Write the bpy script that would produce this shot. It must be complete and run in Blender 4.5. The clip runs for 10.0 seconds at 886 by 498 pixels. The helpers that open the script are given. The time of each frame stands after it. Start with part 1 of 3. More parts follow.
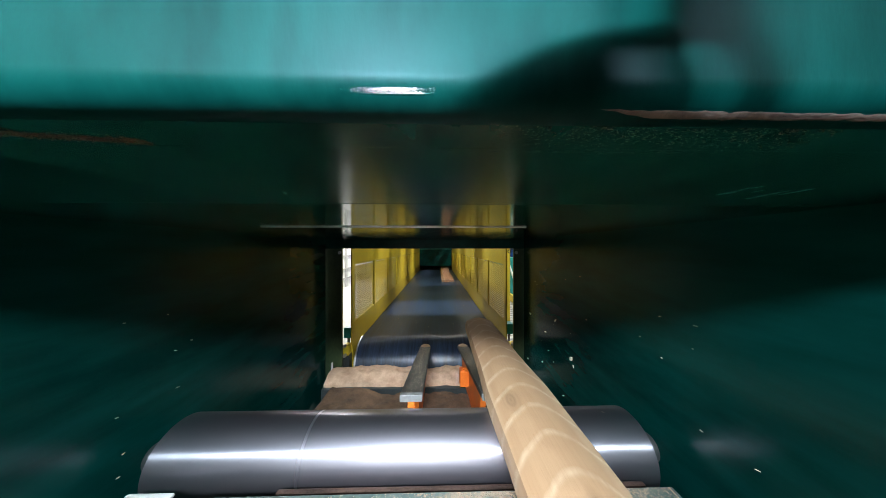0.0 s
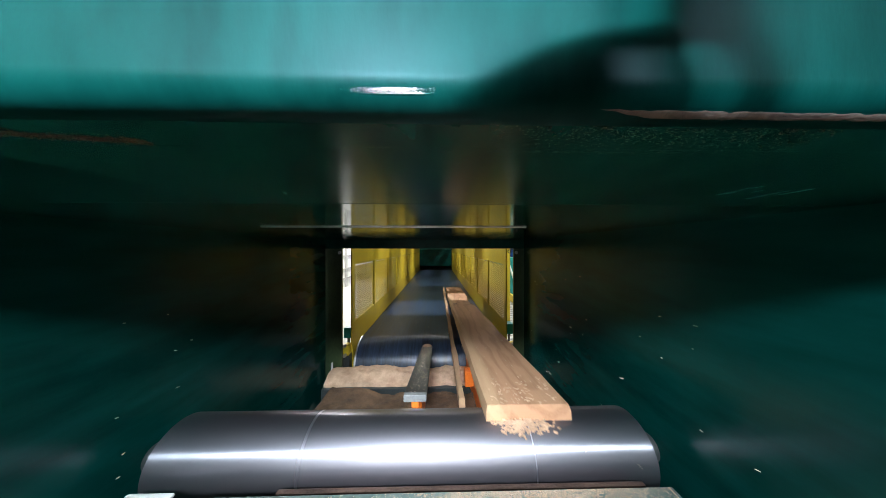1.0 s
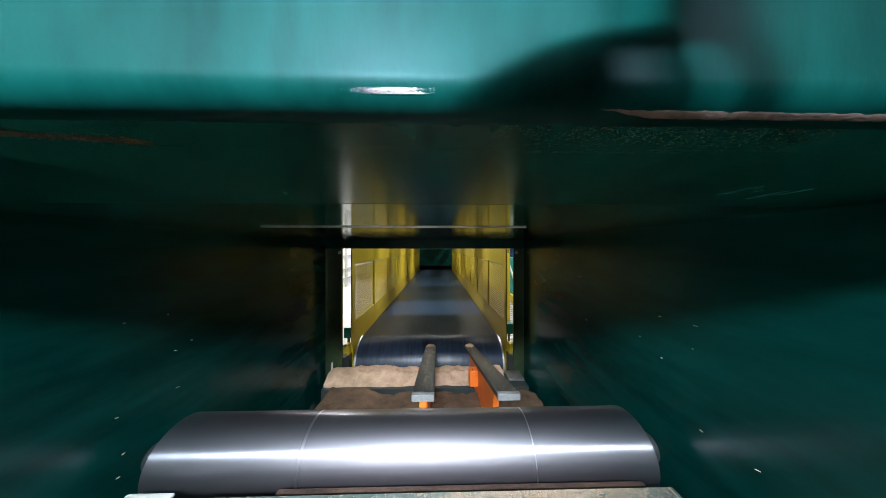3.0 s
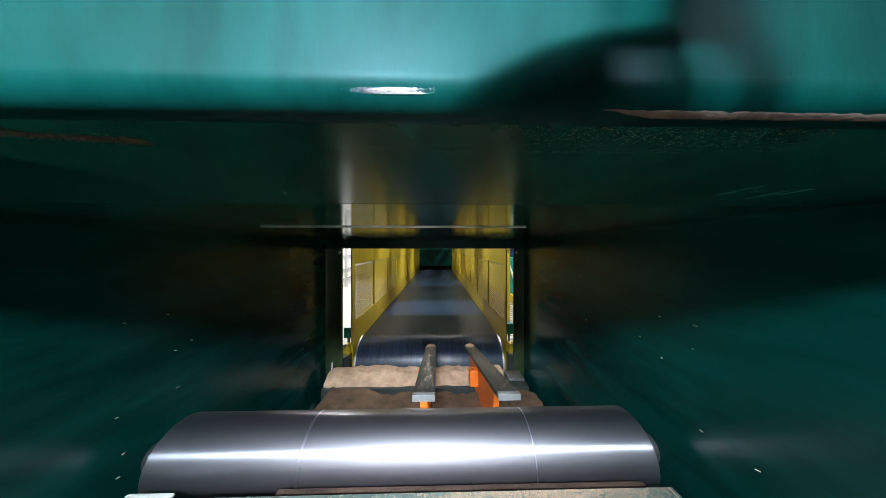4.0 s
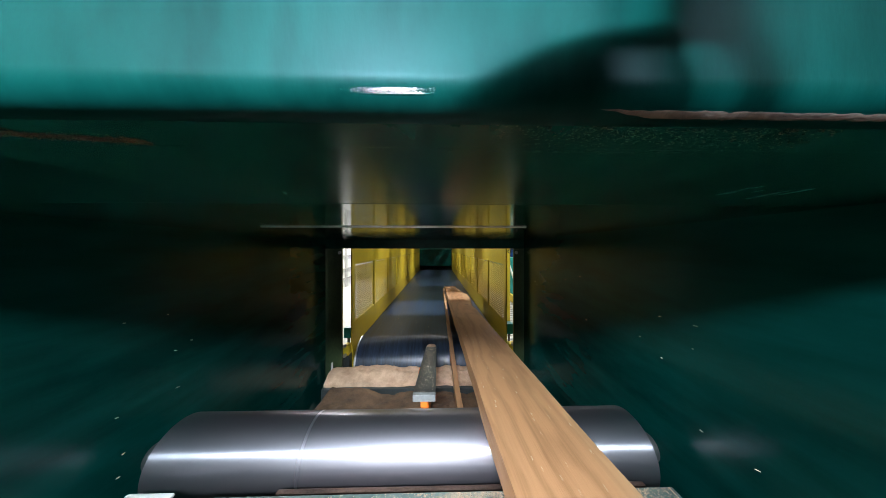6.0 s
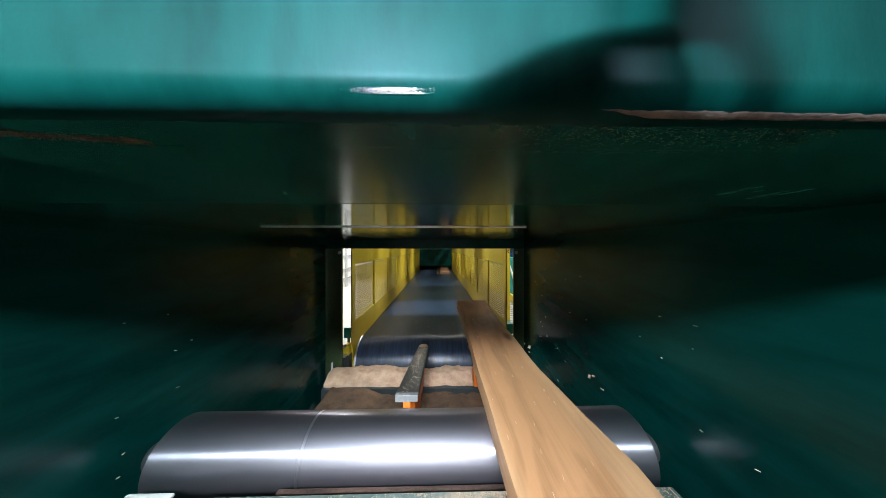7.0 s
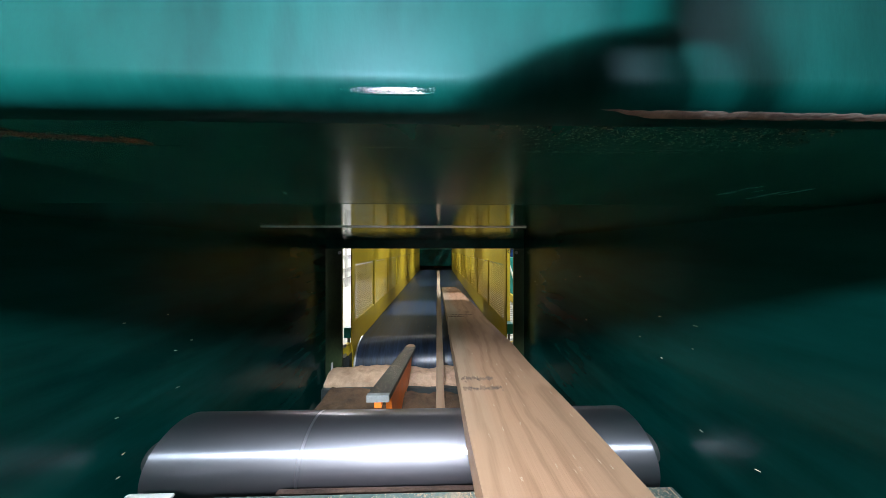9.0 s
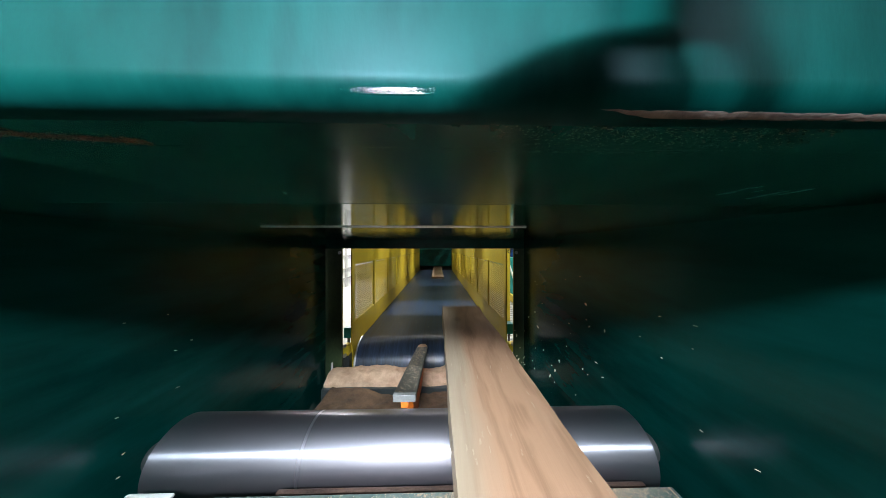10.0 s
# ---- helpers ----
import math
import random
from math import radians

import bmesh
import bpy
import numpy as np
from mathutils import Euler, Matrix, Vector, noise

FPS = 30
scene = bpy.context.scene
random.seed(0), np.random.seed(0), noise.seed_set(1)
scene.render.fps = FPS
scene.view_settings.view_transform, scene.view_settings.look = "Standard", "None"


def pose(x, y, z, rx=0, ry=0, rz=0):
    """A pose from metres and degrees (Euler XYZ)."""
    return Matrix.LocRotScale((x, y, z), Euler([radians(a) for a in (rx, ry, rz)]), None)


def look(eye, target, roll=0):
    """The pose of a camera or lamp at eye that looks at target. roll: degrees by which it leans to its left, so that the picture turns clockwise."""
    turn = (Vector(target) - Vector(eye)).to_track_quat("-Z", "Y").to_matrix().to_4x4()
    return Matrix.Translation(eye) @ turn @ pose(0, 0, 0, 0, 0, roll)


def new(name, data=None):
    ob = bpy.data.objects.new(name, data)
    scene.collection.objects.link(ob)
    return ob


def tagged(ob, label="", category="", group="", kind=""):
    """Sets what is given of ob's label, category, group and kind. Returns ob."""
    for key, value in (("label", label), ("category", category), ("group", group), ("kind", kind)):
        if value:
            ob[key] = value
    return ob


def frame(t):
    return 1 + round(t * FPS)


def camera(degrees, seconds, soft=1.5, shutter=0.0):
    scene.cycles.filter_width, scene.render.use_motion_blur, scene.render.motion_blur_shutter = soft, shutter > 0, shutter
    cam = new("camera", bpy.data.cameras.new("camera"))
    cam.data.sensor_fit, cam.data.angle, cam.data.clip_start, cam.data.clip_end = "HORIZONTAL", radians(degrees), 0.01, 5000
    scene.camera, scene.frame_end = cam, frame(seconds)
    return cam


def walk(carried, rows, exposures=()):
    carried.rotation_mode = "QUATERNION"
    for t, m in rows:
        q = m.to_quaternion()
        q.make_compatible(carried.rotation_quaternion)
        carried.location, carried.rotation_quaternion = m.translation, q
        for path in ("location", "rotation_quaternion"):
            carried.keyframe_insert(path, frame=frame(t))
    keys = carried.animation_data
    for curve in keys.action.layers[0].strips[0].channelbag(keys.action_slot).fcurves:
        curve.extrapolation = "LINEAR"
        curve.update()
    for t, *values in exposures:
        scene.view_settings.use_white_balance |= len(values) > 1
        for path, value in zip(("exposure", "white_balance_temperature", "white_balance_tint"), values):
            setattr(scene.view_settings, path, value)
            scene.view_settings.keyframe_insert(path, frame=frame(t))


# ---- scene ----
# Camera: fixed inside the mouth of the board machine, level, looking along +y down the infeed belt.
CZ = 1.40                      # camera height over the hall floor; the belt's top lies 0.50 below it
cam = camera(122.5, 10.0, soft=0.85, shutter=0.12)
EYE = pose(0, 0, CZ, 90.0, 0, -1.33)
walk(cam, [(0.0, EYE), (10.0, EYE)], exposures=[(0.0, 0.0), (10.0, 0.0)])

# ---- light ----
world = bpy.data.worlds.new("hall_air")
scene.world = world
world.use_nodes = True
world.node_tree.nodes["Background"].inputs[0].default_value = (0.75, 0.85, 1.0, 1)
world.node_tree.nodes["Background"].inputs[1].default_value = 0.02


def area(name, eye, target, sx, sy, watts, colour, spread=180):
    d = bpy.data.lights.new(name, "AREA")
    d.shape, d.size, d.size_y, d.energy, d.color = "RECTANGLE", sx, sy, watts, colour
    d.spread = radians(spread)
    ob = new(name, d)
    ob.matrix_world = look(eye, target)
    return ob


area("strip_lamp_behind", (-0.06, -0.35, CZ + 0.268), (-0.06, 0.5, CZ - 0.22), 0.94, 0.06, 7.5, (0.70, 0.89, 1.0), 110)
area("work_lamp_behind", (-0.08, -0.36, CZ + 0.238), (-0.03, 0.84, CZ - 0.475), 0.16, 0.045, 2.9, (0.82, 0.90, 1.0), 62)
area("hall_lamp_side", (-2.4, 7.8, CZ + 2.4), (-3.4, 7.9, CZ - 0.6), 6.0, 0.8, 620, (1.0, 0.98, 0.95))
area("hall_lamp_right", (2.4, 4.0, CZ + 2.6), (2.0, 4.0, CZ - 1.2), 3.0, 0.8, 270, (1.0, 0.98, 0.95))
area("hall_lamp_over_belt", (-0.1, 2.10, CZ + 1.6), (-0.05, 2.10, CZ - 0.5), 0.25, 0.08, 60, (0.88, 0.94, 1.0))
area("hall_lamp_over_belt_far", (-0.1, 4.3, CZ + 1.6), (-0.05, 4.3, CZ - 0.5), 0.3, 1.6, 20, (1.0, 0.95, 0.85))
# added wash that brightens the white panel behind the camera
area("reflector_wash", (0.0, -1.5, CZ + 2.1), (0.0, -2.6, CZ + 0.5), 3.6, 0.3, 42, (0.93, 0.95, 1.0))
area("hall_lamp_rear", (0.0, -4.0, CZ + 2.6), (0.0, -3.6, CZ - 1.0), 3.0, 0.6, 40, (1.0, 0.97, 0.93))


# ---- materials ----
def mat(name, c1, c2, rough=0.5, metal=0.0, scale=8.0, fine=120.0, bump=0.1, spec=0.5, stretch=(1, 1, 1), rvar=0.12, objvar=0.0, coat=0.0):
    m = bpy.data.materials.new(name)
    m.use_nodes = True
    nt = m.node_tree
    n, l = nt.nodes, nt.links
    b = n["Principled BSDF"]
    tc = n.new("ShaderNodeTexCoord")
    mp = n.new("ShaderNodeMapping")
    mp.inputs["Scale"].default_value = stretch
    l.new(tc.outputs["Object"], mp.inputs["Vector"])
    big = n.new("ShaderNodeTexNoise")
    big.inputs["Scale"].default_value, big.inputs["Detail"].default_value, big.inputs["Roughness"].default_value = scale, 6, 0.6
    l.new(mp.outputs[0], big.inputs["Vector"])
    sm = n.new("ShaderNodeTexNoise")
    sm.inputs["Scale"].default_value, sm.inputs["Detail"].default_value = fine, 4
    l.new(mp.outputs[0], sm.inputs["Vector"])
    ad = n.new("ShaderNodeMath")
    ad.operation = "MULTIPLY_ADD"
    ad.inputs[1].default_value, ad.inputs[2].default_value = 0.4, -0.2
    l.new(sm.outputs[0], ad.inputs[0])
    ad2 = n.new("ShaderNodeMath")
    ad2.operation = "ADD"
    l.new(big.outputs[0], ad2.inputs[0])
    l.new(ad.outputs[0], ad2.inputs[1])
    r = n.new("ShaderNodeValToRGB")
    r.color_ramp.elements[0].position, r.color_ramp.elements[1].position = 0.32, 0.68
    r.color_ramp.elements[0].color, r.color_ramp.elements[1].color = (*c1, 1), (*c2, 1)
    l.new(ad2.outputs[0], r.inputs[0])
    l.new(r.outputs[0], b.inputs["Base Color"])
    if objvar:
        oi = n.new("ShaderNodeObjectInfo")
        hs = n.new("ShaderNodeHueSaturation")
        mr = n.new("ShaderNodeMapRange")
        mr.inputs[3].default_value, mr.inputs[4].default_value = 1 - objvar, 1 + objvar
        l.new(oi.outputs["Random"], mr.inputs[0])
        l.new(mr.outputs[0], hs.inputs["Value"])
        l.new(r.outputs[0], hs.inputs["Color"])
        l.new(hs.outputs[0], b.inputs["Base Color"])
    rr = n.new("ShaderNodeMapRange")
    rr.inputs[3].default_value, rr.inputs[4].default_value = max(rough - rvar, 0.02), min(rough + rvar, 1)
    l.new(ad2.outputs[0], rr.inputs[0])
    l.new(rr.outputs[0], b.inputs["Roughness"])
    b.inputs["Metallic"].default_value = metal
    b.inputs["Specular IOR Level"].default_value = spec
    b.inputs["Coat Weight"].default_value = coat
    b.inputs["Coat Roughness"].default_value = 0.1
    if bump:
        bp = n.new("ShaderNodeBump")
        bp.inputs["Strength"].default_value, bp.inputs["Distance"].default_value = bump, 0.004
        l.new(sm.outputs[0], bp.inputs["Height"])
        l.new(bp.outputs[0], b.inputs["Normal"])
    return m


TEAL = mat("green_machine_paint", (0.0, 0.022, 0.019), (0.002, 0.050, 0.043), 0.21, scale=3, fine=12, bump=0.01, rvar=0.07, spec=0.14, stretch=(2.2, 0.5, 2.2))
TEAL_WORN = mat("green_paint_dusty", (0.0, 0.13, 0.115), (0.012, 0.24, 0.22), 0.38, scale=9, fine=90, bump=0.05)
FRONT = mat("bright_green_front_paint", (0.0, 0.0098, 0.0084), (0.0006, 0.0225, 0.0196), 0.40, scale=16, fine=90, bump=0.04, stretch=(1.5, 1, 0.5), spec=0.065, rvar=0.08)
FRONT.node_tree.nodes["Principled BSDF"].inputs["Specular Tint"].default_value = (0.48, 0.84, 1.0, 1)
TEAL_DULL = mat("green_dull_paint", (0.0, 0.014, 0.010), (0.004, 0.075, 0.058), 0.24, scale=3, fine=14, bump=0.01, spec=0.2, stretch=(7, 1.6, 7), rvar=0.1)
TEAL_GLOSS = mat("green_gloss_paint", (0.0, 0.016, 0.011), (0.005, 0.070, 0.050), 0.13, scale=3, fine=16, bump=0.008, rvar=0.08, spec=0.33, stretch=(7, 0.8, 7))
YELLOW = mat("yellow_guard_paint", (0.46, 0.34, 0.02), (0.58, 0.44, 0.03), 0.4, scale=5, fine=80, bump=0.05)
STEEL = mat("polished_roller_steel", (0.40, 0.388, 0.435), (0.52, 0.505, 0.565), 0.27, 1.0, scale=2, fine=10, bump=0.0, stretch=(5, 0.01, 0.01), rvar=0.012)
tang = STEEL.node_tree.nodes.new("ShaderNodeTangent")          # turned finish: fine grooves round the drum
tang.direction_type, tang.axis = "RADIAL", "X"
steel_bsdf = STEEL.node_tree.nodes["Principled BSDF"]
STEEL.node_tree.links.new(tang.outputs[0], steel_bsdf.inputs["Tangent"])
steel_bsdf.inputs["Anisotropic"].default_value = 0.92
steel_bsdf.inputs["Anisotropic Rotation"].default_value = 0.25
broad = STEEL.node_tree.nodes.new("ShaderNodeBsdfPrincipled")        # micro-scratched haze over the turned finish
broad.inputs["Base Color"].default_value, broad.inputs["Metallic"].default_value, broad.inputs["Roughness"].default_value = (0.55, 0.515, 0.575, 1), 1.0, 0.50
haze = STEEL.node_tree.nodes.new("ShaderNodeMixShader")
haze.inputs[0].default_value = 0.29
STEEL.node_tree.links.new(steel_bsdf.outputs[0], haze.inputs[1])
STEEL.node_tree.links.new(broad.outputs[0], haze.inputs[2])
STEEL.node_tree.links.new(haze.outputs[0], STEEL.node_tree.nodes["Material Output"].inputs[0])
BARE = mat("bare_steel", (0.35, 0.35, 0.36), (0.6, 0.6, 0.6), 0.4, 1.0, scale=12, fine=150)
RUBBER = mat("dusty_belt_rubber", (0.006, 0.012, 0.024), (0.032, 0.054, 0.100), 0.34, scale=9, fine=40, bump=0.03, spec=0.45, stretch=(7, 0.12, 1), rvar=0.12)
BLACK = mat("black_wear_plate", (0.008, 0.008, 0.008), (0.03, 0.03, 0.028), 0.5, scale=20, fine=200, bump=0.2)
ORANGE = mat("orange_bracket_paint", (0.62, 0.12, 0.015), (0.78, 0.18, 0.02), 0.45, scale=14, fine=150)
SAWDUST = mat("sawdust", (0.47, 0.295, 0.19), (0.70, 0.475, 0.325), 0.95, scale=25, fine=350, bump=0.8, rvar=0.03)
# brown sawdust, darkened in colour for the shade under the ramps
SHADED_DUST = mat("brown_sawdust_with_shade", (0.055, 0.030, 0.016), (0.15, 0.083, 0.044), 0.95, scale=18, fine=300, bump=0.8, rvar=0.03)
RUST = mat("rusty_steel", (0.030, 0.014, 0.010), (0.085, 0.045, 0.032), 0.75, 0.2, scale=14, fine=160, bump=0.4)
WHITE = mat("white_paint", (0.62, 0.62, 0.60), (0.82, 0.82, 0.8), 0.6, scale=2, fine=60)
CONCRETE = mat("concrete", (0.28, 0.28, 0.27), (0.42, 0.42, 0.4), 0.8, scale=1.5, fine=60, bump=0.2)
DARK = mat("dark_steel", (0.015, 0.02, 0.02), (0.04, 0.045, 0.045), 0.5, scale=6, fine=80)
BLUE = mat("blue_paint", (0.02, 0.06, 0.25), (0.04, 0.1, 0.35), 0.45, scale=6)
LIPDUST = mat("caked_grey_brown_dust", (0.035, 0.024, 0.018), (0.085, 0.062, 0.050), 0.95, scale=60, fine=400, bump=0.12)
LIPRUST = mat("rusty_brown_dirt", (0.035, 0.018, 0.010), (0.12, 0.062, 0.030), 0.9, scale=60, fine=400, bump=0.5)
PALE_EDGE = mat("worn_grey_steel_edge", (0.10, 0.10, 0.10), (0.20, 0.20, 0.195), 0.5, scale=30, fine=200)
APRON = mat("dusty_grey_green_plate", (0.045, 0.085, 0.078), (0.15, 0.17, 0.15), 0.6, scale=12, fine=120, bump=0.1)
# jamb green: shade and the yellow guards' olive reflection mixed into the colour
JAMB_TINT = mat("jamb_green_with_olive_reflection", (0.014, 0.028, 0.014), (0.048, 0.072, 0.030), 0.34, scale=8, fine=90, bump=0.08, spec=0.4)
CHIP = mat("fresh_wood_chip", (0.55, 0.42, 0.29), (0.78, 0.66, 0.50), 0.8, scale=40, fine=300, objvar=0.2)


def wood(name, sap, heart, dark, centre, spread, seed=0.0, rough=0.62, saw=False, sap_from=None, streaks=0.22, grain=0.6, knots=()):
    """Sawn timber: pale sapwood at the edges, heartwood between, growth rings cut at a slant, fine fibres, knots."""
    m = bpy.data.materials.new(name)
    m.use_nodes = True
    n, l = m.node_tree.nodes, m.node_tree.links
    b = n["Principled BSDF"]

    def math_node(op, a, c, third=None):
        q = n.new("ShaderNodeMath")
        q.operation = op
        for k, v in enumerate((a, c, third)):
            if v is None:
                continue
            if isinstance(v, (int, float)):
                q.inputs[k].default_value = v
            else:
                l.new(v, q.inputs[k])
        return q.outputs[0]

    def blend(fac, a, c):
        q = n.new("ShaderNodeMix")
        q.data_type = "RGBA"
        l.new(fac, q.inputs[0])
        for k, v in ((6, a), (7, c)):
            if isinstance(v, tuple):
                q.inputs[k].default_value = (*v, 1)
            else:
                l.new(v, q.inputs[k])
        return q.outputs[2]

    def ramp(v, p0, p1, a, c):
        q = n.new("ShaderNodeMapRange")
        q.inputs[1].default_value, q.inputs[2].default_value, q.inputs[3].default_value, q.inputs[4].default_value = p0, p1, a, c
        l.new(v, q.inputs[0])
        return q.outputs[0]

    tc = n.new("ShaderNodeTexCoord").outputs["Object"]
    sep = n.new("ShaderNodeSeparateXYZ")
    l.new(tc, sep.inputs[0])

    def mapped(scale, loc=(0, 0, 0), rot=(0, 0, 0)):
        q = n.new("ShaderNodeMapping")
        q.inputs["Scale"].default_value, q.inputs["Location"].default_value, q.inputs["Rotation"].default_value = scale, loc, rot
        l.new(tc, q.inputs[0])
        return q.outputs[0]

    def cloud(vec, scale, detail=4, r=0.6):
        q = n.new("ShaderNodeTexNoise")
        q.inputs["Scale"].default_value, q.inputs["Detail"].default_value, q.inputs["Roughness"].default_value = scale, detail, r
        l.new(vec, q.inputs["Vector"])
        return q.outputs[0]

    wander = cloud(mapped((1.0, 0.12, 1.0), (seed, seed * 1.7, 0)), 9.0, 3)
    rings = n.new("ShaderNodeTexWave")
    rings.wave_type, rings.rings_direction = "RINGS", "Y"
    rings.inputs["Scale"].default_value, rings.inputs["Distortion"].default_value = 9.0, 8.0
    rings.inputs["Detail"].default_value, rings.inputs["Detail Scale"].default_value = 3.0, 1.3
    l.new(mapped((1.0, 0.34, 1.0), (-centre - 0.004 * seed, 0.0, -0.055), (radians(9), 0, radians(4))), rings.inputs["Vector"])
    fibre = cloud(mapped((1.0, 0.03, 1.0), (seed, 0, 0)), 260.0, 4)
    streak = cloud(mapped((1.0, 0.05, 1.0), (seed * 2, 0, 0)), 45.0, 4)
    side = math_node("ABSOLUTE", math_node("SUBTRACT", math_node("MULTIPLY_ADD", wander, 0.12, sep.outputs[0]), centre + 0.06), 0.0)
    sapmask = ramp(side, spread * 0.85, spread * 1.1, 0.0, 1.0)
    if sap_from:
        sapmask = math_node("MULTIPLY", sapmask, ramp(sep.outputs[1], sap_from[0], sap_from[1], 0.1, 1.0))
    base = blend(sapmask, heart, sap)
    late = math_node("MULTIPLY", ramp(rings.outputs["Fac"], 0.45, 0.95, 0.0, grain), ramp(fibre, 0.3, 0.6, 0.35, 1.0))
    late = math_node("MULTIPLY", late, ramp(sapmask, 0.0, 1.0, 1.0, 0.35))
    base = blend(late, base, dark)
    base = blend(ramp(streak, 0.52, 0.72, 0.0, streaks), base, tuple(0.75 * c for c in dark))
    patch = cloud(mapped((1.0, 0.5, 1.0), (seed, 3, 0)), 5.0, 3)
    base = blend(ramp(patch, 0.5, 0.75, 0.0, 0.35), base, tuple(0.6 * a + 0.25 * c for a, c in zip(sap, dark)))
    if saw:
        bow = math_node("MULTIPLY", math_node("POWER", math_node("SUBTRACT", sep.outputs[0], 0.065), 2.0), 11.0)
        ph = math_node("FRACT", math_node("MULTIPLY", math_node("ADD", math_node("MULTIPLY_ADD", wander, 0.05, sep.outputs[1]), bow), 15.0), 0.0)
        tear = math_node("MULTIPLY", ramp(ph, 0.84, 0.97, 0.0, 0.55), ramp(streak, 0.35, 0.6, 0.2, 1.0))
        base = blend(tear, base, (0.72, 0.58, 0.42))
        base = blend(math_node("MULTIPLY", ramp(ph, 0.0, 0.10, 0.32, 0.0), ramp(patch, 0.35, 0.6, 0.2, 1.0)), base, dark)
    knot = n.new("ShaderNodeTexVoronoi")
    knot.inputs["Scale"].default_value = 1.0
    l.new(mapped((6.0, 2.4, 1.0), (seed * 3.1, seed, 0)), knot.inputs["Vector"])
    base = blend(ramp(knot.outputs["Distance"], 0.04, 0.10, 0.75, 0.0), base, (dark[0] * 0.4, dark[1] * 0.35, dark[2] * 0.35))
    for kx, ky, kr in knots:       # a knot with its grain bent round it
        dx = math_node("DIVIDE", math_node("SUBTRACT", sep.outputs[0], kx), kr)
        dy = math_node("DIVIDE", math_node("SUBTRACT", sep.outputs[1], ky), kr * 2.2)
        d = math_node("SQRT", math_node("ADD", math_node("MULTIPLY", dx, dx), math_node("MULTIPLY", dy, dy)), 0.0)
        d = math_node("MULTIPLY_ADD", streak, 0.5, d)
        swirl = math_node("MULTIPLY_ADD", math_node("SINE", math_node("MULTIPLY", d, 8.0), 0.0), 0.16, 0.6)
        base = blend(math_node("MULTIPLY", ramp(d, 0.5, 2.2, 1.0, 0.0), swirl), base, tuple(0.55 * c for c in dark))
    l.new(base, b.inputs["Base Color"])
    b.inputs["Roughness"].default_value = rough
    b.inputs["Specular IOR Level"].default_value = 0.3
    bp = n.new("ShaderNodeBump")
    bp.inputs["Strength"].default_value, bp.inputs["Distance"].default_value = 0.4, 0.002
    l.new(fibre, bp.inputs["Height"])
    l.new(bp.outputs[0], b.inputs["Normal"])
    return m


# ---- mesh helpers ----
def box(bm, x0, x1, y0, y1, z0, z1, bevel=0.0):
    r = bmesh.ops.create_cube(bm, size=1.0)
    vs = r["verts"]
    bmesh.ops.scale(bm, vec=(x1 - x0, y1 - y0, z1 - z0), verts=vs)
    bmesh.ops.translate(bm, vec=((x0 + x1) / 2, (y0 + y1) / 2, (z0 + z1) / 2), verts=vs)
    if bevel:
        es = list({e for v in vs for e in v.link_edges})
        bmesh.ops.bevel(bm, geom=es, offset=bevel, segments=2, affect="EDGES", profile=0.6)


def cyl(bm, a, b, r, seg=24, r2=None):
    a, b = Vector(a), Vector(b)
    res = bmesh.ops.create_cone(bm, cap_ends=True, segments=seg, radius1=r, radius2=r if r2 is None else r2, depth=(b - a).length)
    q = (b - a).to_track_quat("Z", "Y").to_matrix().to_4x4()
    bmesh.ops.transform(bm, matrix=Matrix.Translation((a + b) / 2) @ q, verts=res["verts"])


def prism(bm, pts, x0, x1):
    """A slab between x0 and x1 with the outline pts in y and z."""
    va = [bm.verts.new((x0, y, z)) for y, z in pts]
    vb = [bm.verts.new((x1, y, z)) for y, z in pts]
    bm.faces.new(va)
    bm.faces.new(vb[::-1])
    k = len(pts)
    for i in range(k):
        bm.faces.new((va[i], vb[i], vb[(i + 1) % k], va[(i + 1) % k]))


def mesh(name, bm, material, smooth=False):
    bmesh.ops.recalc_face_normals(bm, faces=bm.faces)
    me = bpy.data.meshes.new(name)
    bm.to_mesh(me)
    bm.free()
    me.materials.append(material)
    if smooth:
        for p in me.polygons:
            p.use_smooth = True
        me.set_sharp_from_angle(angle=radians(35))
    return me


def part(name, bm, material, parent, label="", smooth=False, at=None):
    ob = new(name, mesh(name, bm, material, smooth))
    ob.parent = parent
    if at is not None:
        ob.matrix_basis = at
    return tagged(ob, label) if label else ob


def boxpart(name, dims, material, parent, label="", bevel=0.003):
    bm = bmesh.new()
    box(bm, *dims, bevel=bevel)
    return part(name, bm, material, parent, label)


def thing(name, label, category, at=(0, 0, 0), group="", kind=""):
    ob = new(name)
    ob.matrix_world = pose(*at)
    return tagged(ob, label, category, group, kind)


def solid(name, dims, material, label, category, kind="structure", bevel=0.0):
    bm = bmesh.new()
    box(bm, *dims, bevel=bevel)
    ob = new(name, mesh(name, bm, material))
    return tagged(ob, label, category, "", kind)


# ---- hall ----
solid("floor", (-7, 8, -14, 19, -0.1, 0.0), CONCRETE, "grey concrete factory hall floor", "floor")
solid("wall_west", (-3.6, -3.4, -14, 19, 0.0, 5.0), WHITE, "white painted hall wall beside the belt", "wall")
solid("wall_east", (7.8, 8.0, -14, 19, 0.0, 5.0), WHITE, "pale painted hall wall", "wall")
solid("wall_north", (-3.4, 7.8, 18.8, 19, 0.0, 5.0), WHITE, "pale end wall of the hall", "wall")
solid("wall_south", (-3.4, 7.8, -14, -13.8, 0.0, 5.0), WHITE, "pale rear wall of the hall", "wall")
solid("ceiling", (-3.6, 8, -14, 19, 5.0, 5.1), WHITE, "pale hall roof lining", "ceiling")

